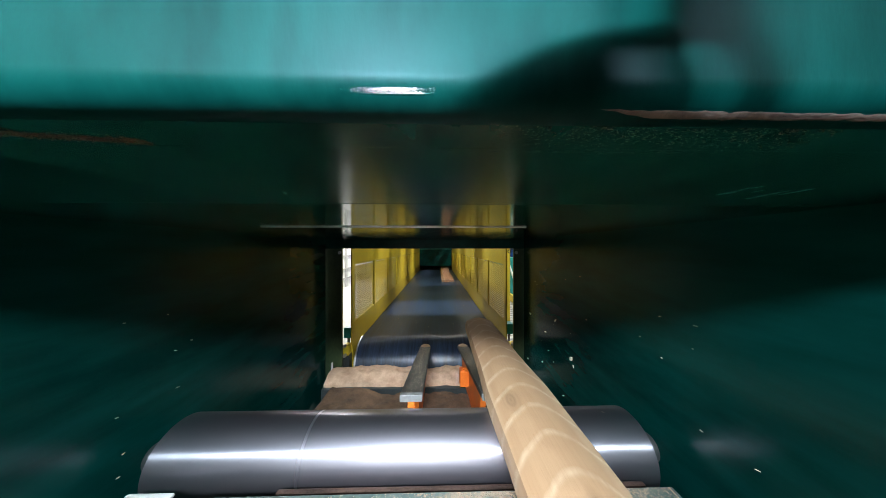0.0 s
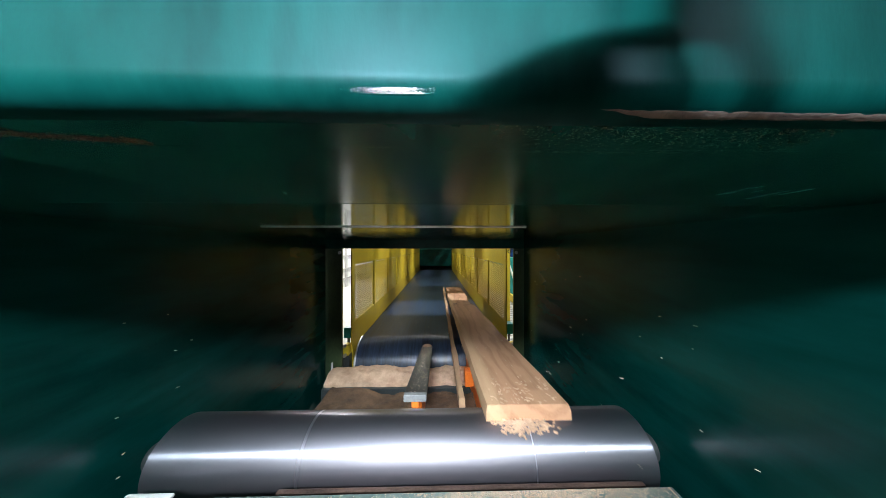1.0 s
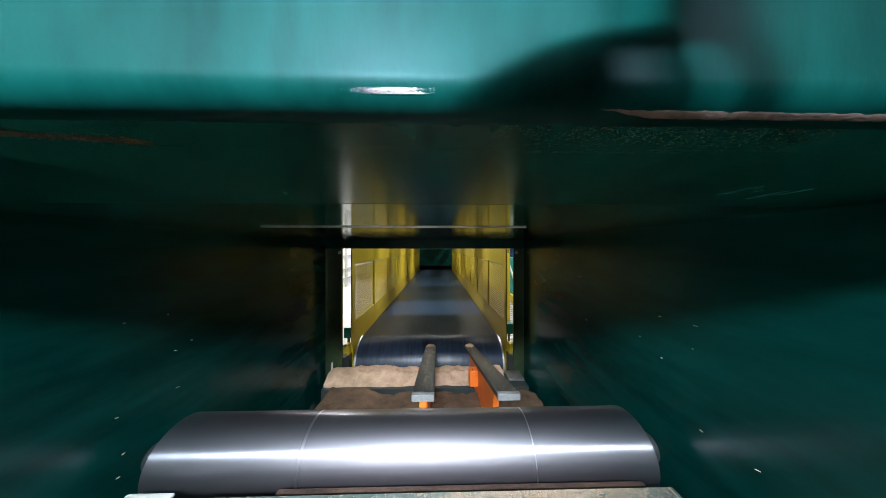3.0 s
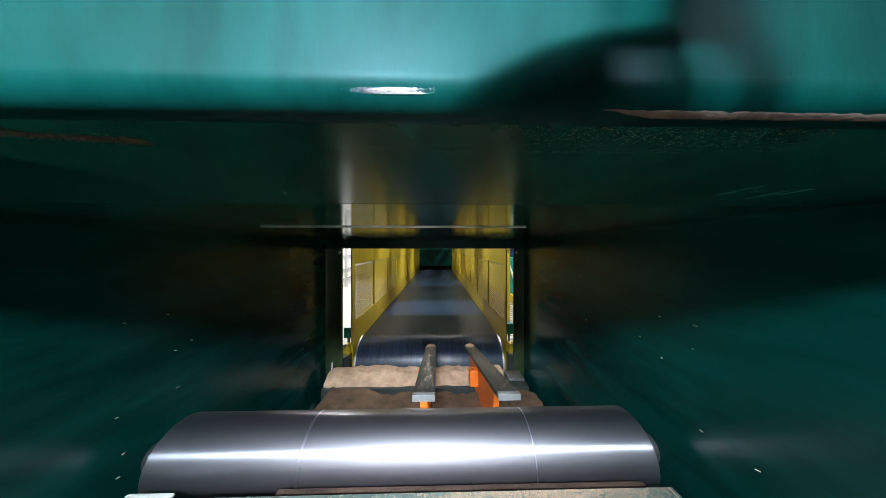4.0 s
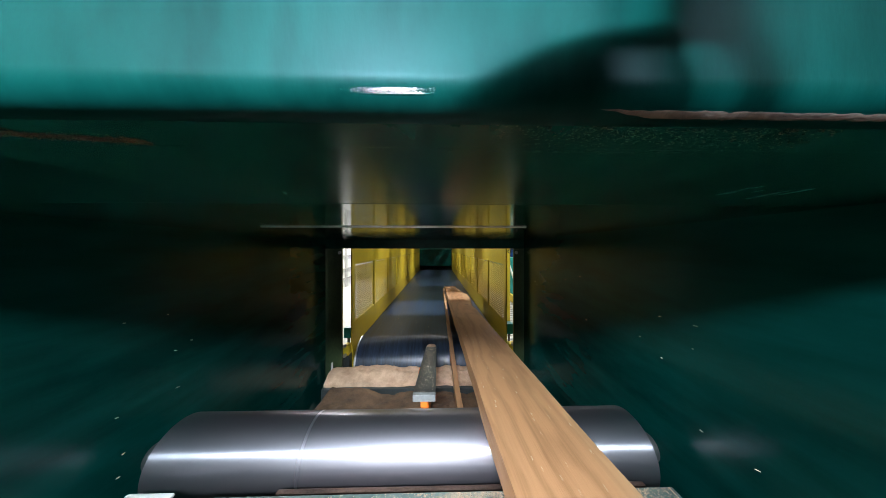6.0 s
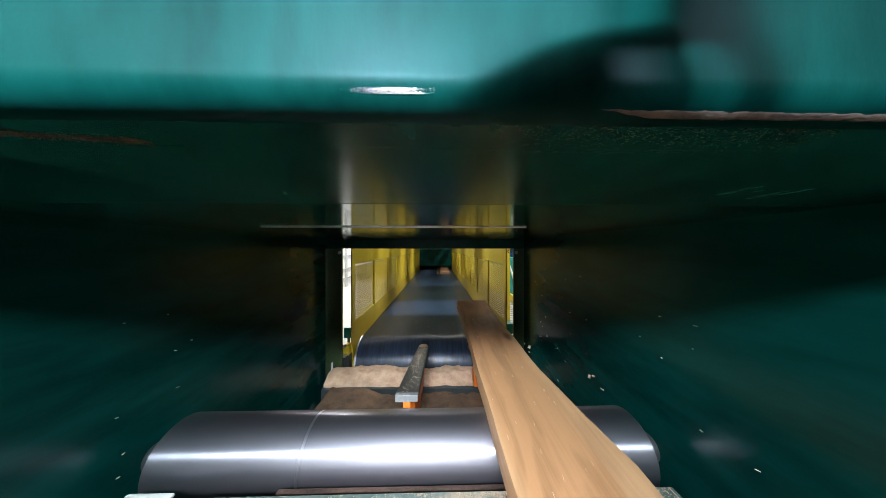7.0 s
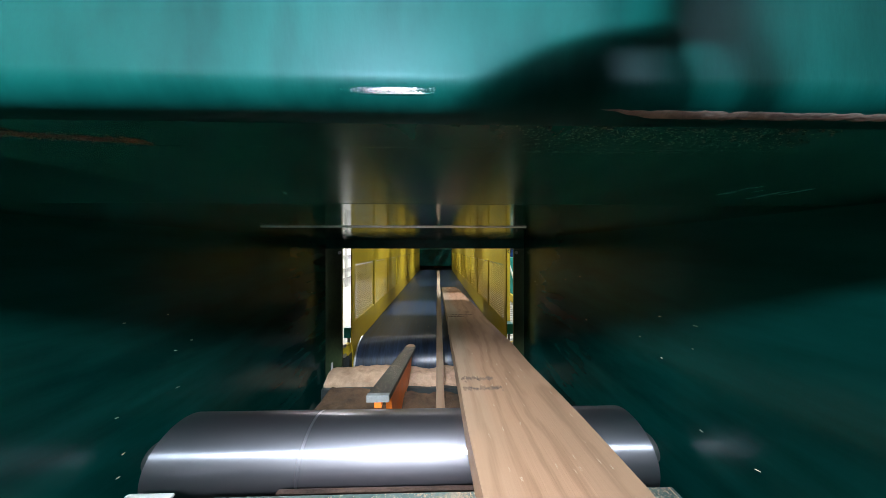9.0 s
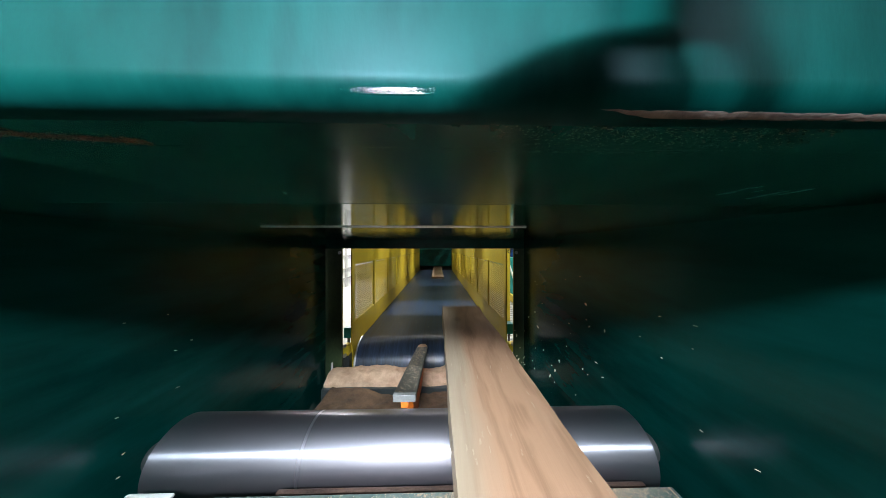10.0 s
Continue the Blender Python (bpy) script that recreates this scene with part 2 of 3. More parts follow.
# unseen white panel, added so the roller has something bright to reflect
solid("reflector_panel", (-2.6, 2.6, -2.7, -2.6, CZ - 0.24, CZ + 2.4), WHITE, "unseen white reflector panel added behind the machine mouth", "wall")
for px in (-2.5, 2.5):
    solid("reflector_post", (px - 0.05, px + 0.05, -2.71, -2.59, 0.0, CZ - 0.241), CONCRETE, "grey post under the added reflector panel", "post")

# ---- machine housing round the camera ----
housing = thing("machine_housing", "dark green painted steel housing of a sawmill board machine", "machine")
Y1 = 1.20
BT = CZ - 0.50                 # top of the belt
RC = CZ + 0.045                # underside of the roof plates
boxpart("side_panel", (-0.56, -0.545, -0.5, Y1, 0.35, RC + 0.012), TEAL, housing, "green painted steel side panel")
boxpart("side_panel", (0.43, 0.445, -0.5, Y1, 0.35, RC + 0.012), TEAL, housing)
boxpart("roof_plate", (-0.5445, 0.4295, 0.487, Y1, RC, RC + 0.012), TEAL_GLOSS, housing, "glossy dark green roof plate", bevel=0.0006)
boxpart("roof_plate", (-0.5445, 0.4295, 0.242, 0.484, RC - 0.0004, RC + 0.012), TEAL_GLOSS, housing, bevel=0.0006)
boxpart("roof_plate", (-0.5445, 0.4295, 0.106, 0.240, RC - 0.0006, RC + 0.012), TEAL_DULL, housing, "dull dark green roof plate", bevel=0.0008)
bm = bmesh.new()
cyl(bm, (-0.345, 0.4845, RC + 0.0004), (0.178, 0.4845, RC + 0.0004), 0.0032, 16)
part("worn_seam", bm, BARE, housing, "bright worn plate edge", smooth=True)
boxpart("edge_lip", (-0.5445, 0.4295, 0.0804, 0.105, RC - 0.0022, RC + 0.012), TEAL_DULL, housing, "scuffed lower lip of the front plate", bevel=0.002)
bm = bmesh.new()
bend = [(0.070, CZ + 0.75)] + [(0.080 - 0.010 * math.cos(radians(a)), RC + 0.006 - 0.010 * math.sin(radians(a))) for a in range(0, 91, 5)]
prism(bm, bend + [(0.0802, RC + 0.006), (0.0758, RC + 0.020), (0.0758, CZ + 0.75)], -0.9, 0.8)
part("front_plate", bm, FRONT, housing, "bright green front plate, dusty, with a bent lower edge", smooth=True)
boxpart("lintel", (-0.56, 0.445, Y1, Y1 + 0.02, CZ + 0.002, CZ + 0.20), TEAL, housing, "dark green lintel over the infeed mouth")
boxpart("jamb", (-0.56, -0.475, Y1 + 0.0205, Y1 + 0.036, 0.35, CZ + 0.03), JAMB_TINT, housing, "dark green steel jamb, shade and olive reflection in its colour")
boxpart("jamb", (0.386, 0.445, Y1 + 0.0205, Y1 + 0.036, 0.35, CZ + 0.03), JAMB_TINT, housing, "dark green steel jamb, shade and olive reflection in its colour")
boxpart("base_plate", (-0.56, 0.445, -0.5, Y1, 0.33, 0.35), DARK, housing)
boxpart("top_cover", (-0.9, 0.8, 0.0845, Y1 + 0.02, CZ + 0.201, CZ + 0.215), TEAL, housing)
for bx in (-0.484, 0.398):
    bm = bmesh.new()
    cyl(bm, (bx, Y1 + 0.012, CZ - 0.018), (bx, Y1 + 0.021, CZ - 0.018), 0.008, 6)
    part("bolt", bm, BARE, housing)

def ring(bm, centre, radius, wire, seg=16):
    vs = []
    for q in range(seg):
        a = 2 * math.pi * q / seg
        loop = []
        for w in range(8):
            b = 2 * math.pi * w / 8
            r = radius + wire * math.cos(b)
            loop.append(bm.verts.new((centre[0] + r * math.cos(a), centre[1] + wire * math.sin(b), centre[2] + r * math.sin(a))))
        vs.append(loop)
    for q in range(seg):
        for w in range(8):
            bm.faces.new((vs[q][w], vs[(q + 1) % seg][w], vs[(q + 1) % seg][(w + 1) % 8], vs[q][(w + 1) % 8]))


bm = bmesh.new()
ring(bm, (0.362, Y1 + 0.012, CZ - 0.012), 0.008, 0.0025)
part("eye_ring", bm, DARK, housing, "small dark steel ring", smooth=True)
bm = bmesh.new()
ring(bm, (0.374, Y1 + 0.012, CZ - 0.008), 0.007, 0.0025)
part("eye_ring", bm, DARK, housing, smooth=True)
for nm, dims in (("sensor_box", (-0.492, -0.456, 1.29, 1.33, CZ - 0.47, CZ - 0.415)), ("sensor_box", (0.372, 0.405, 1.29, 1.34, CZ - 0.455, CZ - 0.40))):
    sb = thing(nm, "small dark green sensor box beside the belt guard", "sensor", group="sensor boxes")
    boxpart("case", dims, TEAL_WORN, sb)
    boxpart("stem", (dims[0] + 0.012, dims[1] - 0.012, 1.305, 1.318, BT - 0.048, dims[4] - 0.0005), DARK, sb)

# unseen sheets added to shade the belt; light falls on it through the gaps
cover = thing("belt_shade", "unseen green sheets added to shade the guarded belt, open between sheets", "cover")
boxpart("shade_sheet", (-0.345, 0.265, 1.222, 1.925, CZ + 0.121, CZ + 0.126), TEAL, cover)
boxpart("shade_sheet", (-0.345, 0.265, 2.285, 2.95, CZ + 0.121, CZ + 0.126), TEAL, cover)
boxpart("shade_sheet", (-0.345, 0.265, 3.35, 4.0, CZ + 0.121, CZ + 0.126), TEAL, cover)
boxpart("shade_sheet", (-0.345, 0.265, 4.4, 6.0, CZ + 0.121, CZ + 0.126), TEAL, cover)

for y in (1.26, 1.88, 2.90, 3.40, 4.45, 5.40):
    boxpart("shade_rib", (-0.452, 0.373, y, y + 0.018, CZ + 0.1255, CZ + 0.1310), TEAL, cover)
for y0, y1 in ((1.93, 2.28), (2.955, 3.345), (4.005, 4.395)):
    boxpart("shade_side", (-0.455, -0.315, y0, y1, CZ + 0.1265, CZ + 0.131), TEAL, cover)
    boxpart("shade_side", (0.235, 0.375, y0, y1, CZ + 0.1265, CZ + 0.131), TEAL, cover)

# ---- shadow caster ----
# dark steel plates added above and outside the picture to shadow the front plate
caster = thing("shadow_caster", "unseen dark steel plates added to cast a shadow on the front plate", "bracket")


def caster_plate(name, pts, label=""):
    bm = bmesh.new()
    va = [bm.verts.new((x, 0.044, CZ + z)) for x, z in pts]
    vb = [bm.verts.new((x, 0.046, CZ + z)) for x, z in pts]
    bm.faces.new(va)
    bm.faces.new(vb[::-1])
    for q in range(len(pts)):
        w = (q + 1) % len(pts)
        bm.faces.new((va[q], va[w], vb[w], vb[q]))
    part(name, bm, DARK, caster, label)


caster_plate("caster_blade", [(-0.010, 0.0495), (0.0095, 0.0605), (0.0262, 0.0685), (0.0430, 0.0742), (0.060, 0.0765), (0.0655, 0.0714), (0.0728, 0.0495)])
caster_plate("caster_bar", [(0.0778, 0.0714), (0.0891, 0.0744), (0.0978, 0.0500), (0.0870, 0.0500)])
caster_plate("caster_bridge", [(0.060, 0.0766), (0.0655, 0.0715), (0.0778, 0.0715), (0.0891, 0.0745), (0.0882, 0.1244), (0.0630, 0.1244)])

# ---- feed roller ----
RY, RZ, RR = 0.484, CZ - 0.4015, 0.071


def feed_roller():
    th = thing("feed_roller", "polished steel feed roller across the machine mouth", "roller")
    bm = bmesh.new()
    cyl(bm, (-0.499, RY, RZ), (0.391, RY, RZ), RR, 128)
    bmesh.ops.bevel(bm, geom=[e for e in bm.edges if abs(e.verts[0].co.x - e.verts[1].co.x) < 1e-5], offset=0.004, segments=2, affect="EDGES")
    part("drum", bm, STEEL, th, smooth=True)
    for a, b in ((-0.545, -0.499), (0.391, 0.43)):
        bm = bmesh.new()
        cyl(bm, (a, RY, RZ), (b, RY, RZ), 0.025, 24)
        part("shaft", bm, DARK, th, "dark steel roller shaft", smooth=True)


feed_roller()

# ---- belt conveyor ----
BX0, BX1, BY0, BY1, BT = -0.428, 0.347, 1.42, 5.9, CZ - 0.50
PR = 0.15


def belt_conveyor():
    th = thing("belt_conveyor", "black rubber belt conveyor leading into the machine", "conveyor")
    bm = bmesh.new()
    out, inn = [], []
    for i in range(25):
        a = radians(90 + 180 * i / 24)
        out.append((BY0 + PR * math.cos(a), BT - PR + PR * math.sin(a)))
        inn.append((BY0 + (PR - .008) * math.cos(a), BT - PR + (PR - .008) * math.sin(a)))
    for i in range(25):
        a = radians(-90 + 180 * i / 24)
        out.append((BY1 + PR * math.cos(a), BT - PR + PR * math.sin(a)))
        inn.append((BY1 + (PR - .008) * math.cos(a), BT - PR + (PR - .008) * math.sin(a)))
    k = len(out)
    vs = [[bm.verts.new((x, y, z)) for y, z in ring] for x, ring in ((BX0, out), (BX1, out), (BX1, inn), (BX0, inn))]
    for i in range(k):
        j = (i + 1) % k
        for a in range(4):
            b = (a + 1) % 4
            bm.faces.new((vs[a][i], vs[b][i], vs[b][j], vs[a][j]))
    part("belt", bm, RUBBER, th, "scuffed black rubber belt", smooth=True)
    for y in (BY0, BY1):
        bm = bmesh.new()
        cyl(bm, (BX0 - 0.012, y, BT - PR), (BX1 + 0.012, y, BT - PR), PR - 0.0085, 48)
        p = part("pulley", bm, BARE, th, "bare steel belt pulley", smooth=True)
        bm = bmesh.new()
        cyl(bm, (BX0 - 0.06, y, BT - PR), (BX1 + 0.06, y, BT - PR), 0.022, 24)
        part("shaft", bm, BARE, p, smooth=True)
    for x0, x1 in ((BX0 - 0.045, BX0 - 0.02), (BX1 + 0.02, BX1 + 0.045)):
        boxpart("side_rail", (x0, x1, 1.305, 6.1, BT - 0.16, BT - 0.012), YELLOW, th)
        for y in (1.8, 3.7, 5.6):
            boxpart("leg", (x0, x1, y, y + 0.06, 0.0, BT - 0.16), TEAL, th)


belt_conveyor()


# ---- yellow guards with mesh windows ----
def guard(x, side):
    th = thing("belt_guard", "yellow steel side guard with expanded mesh windows along the belt", "guard", group="guards along the belt")
    z0, z1 = BT + 0.002, CZ + 0.12
    wz0, wz1 = CZ - 0.375, CZ - 0.082
    y0, y1, t = 1.240, 6.0, 0.006
    pitch, first = 0.465, 1.282
    gap = 4.0 if side < 0 else 2.37
    x0, x1 = (x - t, x) if side < 0 else (x, x + t)
    n = int((y1 - first) / pitch)
    boxpart("lower_rail", (x0, x1, y0, y1, z0, wz0), YELLOW, th, bevel=0.0015)
    boxpart("upper_rail", (x0, x1, y0, gap - 0.012, wz1, z1), YELLOW, th, bevel=0.0015)
    boxpart("upper_rail", (x0, x1, gap + 0.012, y1, wz1, z1), YELLOW, th, bevel=0.0015)
    ys = [first] + [1.70 + pitch * i for i in range(n)]
    boxpart("post", (x0, x1, y0, ys[0], wz0, wz1), YELLOW, th, bevel=0.001)
    for i, y in enumerate(ys[1:]):
        boxpart("post", (x0 - 0.004, x1 + 0.004, y - 0.035, y, wz0 - 0.01, wz1 + 0.01), YELLOW, th, bevel=0.001)
    bm = bmesh.new()
    w, cell_y, cell_z = pitch - 0.035, 0.033, 0.0125
    rows = int((wz1 - wz0) / cell_z)
    s = 0.0034
    cols = int(w / cell_y)
    verts, faces = [], []
    for r in range(rows + 1):
        z = r * cell_z
        for c in range(cols + 1):
            for up in (1, -1):
                ya, yb = c * cell_y, (c + 0.5) * cell_y
                za = z
                zb = z + up * cell_z * 0.5
                for (p, q) in (((ya, za), (yb, zb)), ((yb, zb), (ya + cell_y, za))):
                    if max(p[0], q[0]) > w or min(p[1], q[1]) < 0 or max(p[1], q[1]) > wz1 - wz0:
                        continue
                    i0 = len(verts)
                    for (yy, zz) in (p, q):
                        for dx, dz in ((-.0008, -s), (.0008, -s), (.0008, s), (-.0008, s)):
                            verts.append((dx, yy, zz + dz))
                    for k in range(4):
                        k2 = (k + 1) % 4
                        faces.append((i0 + k, i0 + k2, i0 + 4 + k2, i0 + 4 + k))
    h = wz1 - wz0
    for cy, cz, sy, sz in ((0, 0, 1, 1), (w, 0, -1, 1), (w, h, -1, -1), (0, h, 1, -1)):      # rounded window corners
        fil = [(cy, cz)] + [(cy + sy * 0.028 * (1 - math.sin(radians(a))), cz + sz * 0.028 * (1 - math.cos(radians(a)))) for a in range(0, 91, 18)]
        i0, q = len(verts), len(fil)
        verts += [(dx, yy, zz) for dx in (-.0015, .0015) for yy, zz in fil]
        faces += [tuple(range(i0, i0 + q)), tuple(range(i0 + 2 * q - 1, i0 + q - 1, -1))]
        faces += [(i0 + k, i0 + (k + 1) % q, i0 + q + (k + 1) % q, i0 + q + k) for k in range(q)]
    me = bpy.data.meshes.new("mesh_panel")
    me.from_pydata(verts, [], faces)
    me.materials.append(YELLOW)
    for y in ys[:-1]:
        ob = new("mesh_panel", me)
        ob.parent = th
        ob.matrix_basis = Matrix.Translation(((x0 + x1) / 2, y, wz0))


guard(-0.432, -1)
guard(0.353, 1)

# ---- far machine at the belt's other end ----
far = thing("infeed_machine", "dark green machine housing at the far end of the belt", "machine")
boxpart("side_panel", (-0.75, -0.44, 6.0, 17.0, 0.0, CZ + 0.9), TEAL, far)
boxpart("side_panel", (0.36, 0.75, 6.0, 17.0, 0.0, CZ + 0.9), TEAL, far)
boxpart("hood", (-0.439, 0.359, 6.02, 17.0, CZ - 0.012, CZ + 0.9), TEAL_WORN, far)
boxpart("back_plate", (-0.439, 0.359, 16.8, 17.0, 0.0, CZ - 0.013), TEAL, far)
boxpart("curtain", (-0.43, 0.35, 6.03, 6.05, CZ - 0.42, CZ - 0.02), TEAL, far, "dark green curtain plate")
boxpart("feed_table", (-0.43, 0.35, 6.12, 16.79, CZ - 0.56, CZ - 0.502), DARK, far)


# ---- sawdust beam and pan between belt and roller ----
def dust_heap(name, material, x0, x1, y0, y1, zfun, base, label, steps=(90, 16)):
    bm = bmesh.new()
    nx, ny = steps
    g = []
    for j in range(ny + 1):
        row = []
        for i in range(nx + 1):
            x, y = x0 + (x1 - x0) * i / nx, y0 + (y1 - y0) * j / ny
            nz = noise.noise((x * 9, y * 9, 3.1)) * 0.012 + noise.noise((x * 38, y * 38, 0)) * 0.007 + noise.noise((x * 140, y * 140, 7)) * 0.0015
            edge = noise.noise((x * 14, 5.0, 0)) * 0.012 if j in (0, ny) else 0
            row.append(bm.verts.new((x, y + edge, zfun(x, y) + nz)))
        g.append(row)
    for j in range(ny):
        for i in range(nx):
            bm.faces.new((g[j][i], g[j][i + 1], g[j + 1][i + 1], g[j + 1][i]))
    low = [[bm.verts.new((v.co.x, v.co.y, base)) for v in r] for r in (g[0], g[-1])]
    for r, lo in ((g[0], low[0]), (g[-1], low[1])):
        for i in range(nx):
            bm.faces.new((r[i], r[i + 1], lo[i + 1], lo[i]))
    for i in (0, nx):
        bm.faces.new([g[j][i] for j in range(ny + 1)] + [low[1][i], low[0][i]])
    ob = new(name, mesh(name, bm, material, True))
    return tagged(ob, label, "sawdust", "", "stuff")


beam = thing("cross_beam", "dark steel cross beam buried in sawdust under the belt end", "beam")
boxpart("beam", (-0.51, 0.41, 1.075, 1.205, CZ - 0.72, CZ - 0.615), DARK, beam)
boxpart("end_plate", (-0.517, -0.5105, 1.190, 1.205, CZ - 0.66, CZ - 0.555), WHITE, beam)
boxpart("end_bracket", (0.335, 0.405, 1.12, 1.20, CZ - 0.6145, CZ - 0.602), BARE, beam)
dust_heap("sawdust_heap", SAWDUST, -0.505, 0.31, 1.09, 1.20,
          lambda x, y: CZ - 0.606 + 0.026 * min(1.0, (y - 1.09) / 0.05) + 0.010 * max(0.0, min(1.0, (0.1 - x) / 0.12)) * math.sin(max(0, (x + 0.5)) * 8), CZ - 0.6148,
          "pale pink sawdust lying along the cross beam", (130, 14))
pan = thing("dust_pan", "steel chip pan under the ramps", "pan")
boxpart("tray", (-0.43, 0.40, 0.60, 0.98, CZ - 0.66, CZ - 0.60), RUST, pan)
# pan heap: its dark tone includes the ramps' shade
dust_heap("sawdust_heap", SHADED_DUST, -0.435, 0.38, 0.66, 0.955,
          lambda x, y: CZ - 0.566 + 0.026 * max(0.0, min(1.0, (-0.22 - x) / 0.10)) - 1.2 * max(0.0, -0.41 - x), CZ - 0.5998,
          "brown packed sawdust in the chip pan, shade of the ramps in its colour", (130, 30))

# ---- apron in front of the roller ----
apron = thing("outfeed_apron", "green steel apron plate with sawdust before the roller", "plate")
boxpart("apron_plate", (-0.40, 0.362, -0.45, 0.367, CZ - 0.378, CZ - 0.3665), APRON, apron, bevel=0.002)
boxpart("scraper", (-0.255, 0.34, 0.386, 0.396, CZ - 0.43, CZ - 0.384), RUST, apron, "rusty scraper bar")
boxpart("scraper_holder", (-0.42, 0.37, 0.3865, 0.3955, CZ - 0.45, CZ - 0.4305), DARK, apron)

dust_heap("sawdust_layer", SAWDUST, -0.36, 0.355, -0.44, 0.325, lambda x, y: CZ - 0.364, CZ - 0.3664, "pale sawdust lying over the apron plate", (40, 40))

table = thing("outfeed_table", "long green steel table that takes the boards away", "table")
boxpart("table_top", (-0.30, 0.40, -13.5, -0.46, CZ - 0.39, CZ - 0.334), TEAL_WORN, table)
for ty in (-13.2, -10.0, -7.0, -4.0, -0.9):
    for tx in (-0.28, 0.32):
        boxpart("leg", (tx, tx + 0.06, ty, ty + 0.06, 0.0, CZ - 0.3905), TEAL, table)


# ---- sliding guide ramps ----
def guide_ramp(name, label, tab=True):
    th = thing(name, label, "ramp", group="guide ramps")
    yn, yf, zn, zf = 0.555, 1.25, -0.333, -0.498
    w = 0.026
    bm = bmesh.new()
    prism(bm, [(yn + .012, zn - .003), (yf, zf), (yf + .004, zf - .012), (yn + .012, zn - .016)], -w, w)
    part("top_plate", bm, BLACK, th, "black ramp plate dusted with chips")
    bm = bmesh.new()
    box(bm, -w, w, yn, yn + .0118, zn - .016, zn, 0.0015)
    part("end_cap", bm, PALE_EDGE, th, "pale worn end strip")
    bm = bmesh.new()
    prism(bm, [(yn + .11, zn - .0165 - .0235), (yf - .02, zf - .013), (yf - .10, zf - .11), (yn + .16, zn - .22)], -.008, .008)
    part("web", bm, ORANGE, th, "orange painted web plate")
    if tab:
        bm = bmesh.new()
        box(bm, -.008, .008, yn + .002, yn + .019, zn - .03, zn - .0165, .001)
        part("stop_tab", bm, ORANGE, th)
    bm = bmesh.new()
    box(bm, -.042, -.0085, 0.93, 0.97, -.53, -.47, .003)
    cyl(bm, (-.026, .945, -.47), (-.026, .945, -.463), .006, 12)
    part("clamp_block", bm, ORANGE, th, "orange clamp block")
    return th


ramp_left = guide_ramp("guide_ramp", "black topped guide ramp on an orange bracket dusted with chips")
ramp_right = guide_ramp("guide_ramp", "black topped guide ramp on an orange bracket dusted with chips", False)


# ---- bearings beside the belt pulley ----
def bearing_block(x, side):
    th = thing("bearing_block", "small yellow bracket with a dark steel bearing at the belt pulley", "bearing", group="pulley bearings")
    boxpart("bracket", (x - 0.016, x + 0.016, 1.262, 1.30, BT - 0.05, BT + 0.005), YELLOW, th)
    boxpart("bearing_foot", (x - 0.02, x + 0.02, 1.264, 1.32, BT - 0.16, BT - 0.0505), DARK, th)
    bm = bmesh.new()
    cyl(bm, (x - side * 0.03, BY0, BT - PR), (x + side * 0.014, BY0, BT - PR), 0.036, 20)
    part("housing", bm, DARK, th, smooth=True)
    for z in (-0.045, 0.005):
        bm = bmesh.new()
        cyl(bm, (x, 1.244, BT + z), (x, 1.2615, BT + z), 0.009, 6)
        part("bolt", bm, BARE, th)


bearing_block(BX0 - 0.045, -1)
bearing_block(BX1 + 0.045, 1)

# ---- beside the belt, outside the guards ----
platform = thing("platform", "pale grating platform with a yellow kick plate beside the belt", "platform")
boxpart("deck", (0.62, 3.2, 2.2, 9.5, CZ - 0.98, CZ - 0.93), CONCRETE, platform)
boxpart("kick_plate", (1.30, 1.33, 2.2, 7.5, CZ - 0.93, CZ - 0.80), YELLOW, platform)
for q in range(24):
    boxpart("grating_bar", (0.64, 1.29, 2.25 + q * 0.11, 2.27 + q * 0.11, CZ - 0.9298, CZ - 0.915), BARE, platform, bevel=0.002)
boxpart("hand_rail_post", (0.865, 0.905, 3.0, 3.04, CZ - 0.93, CZ + 0.35), YELLOW, platform)
cab = thing("control_cabinet", "teal steel machine cabinet with a blue motor on top", "cabinet")
boxpart("cabinet_body", (1.45, 2.4, 5.0, 6.2, CZ - 0.93, CZ - 0.18), TEAL_WORN, cab, bevel=0.01)
bm = bmesh.new()
cyl(bm, (1.55, 5.5, CZ - 0.04), (2.1, 5.5, CZ - 0.04), 0.135, 24)
part("motor", bm, BLUE, cab, "blue electric motor", smooth=True)
for q in range(6):
    bm = bmesh.new()
    cyl(bm, (1.62 + q * 0.07, 5.5, CZ - 0.04), (1.63 + q * 0.07, 5.5, CZ - 0.04), 0.15, 24)
    part("cooling_fin", bm, BLUE, cab, smooth=True)
hose = bmesh.new()
cyl(hose, (1.45, 4.96, CZ - 0.25), (1.62, 4.96, CZ - 0.75), 0.02, 12)
part("hose", hose, WHITE, cab, "pale hose")
for z in (CZ - 0.28, CZ - 0.75, CZ - 1.1):
    solid("wall_rail", (-3.4, -3.36, 0, 18.8, z, z + 0.05), CONCRETE, "grey rail along the white wall", "rail")
for y in (4.0, 6.5, 9.0, 11.5):
    solid("wall_post", (-3.4, -3.34, y, y + 0.12, 0, 5.0), CONCRETE, "grey post on the white wall", "post")


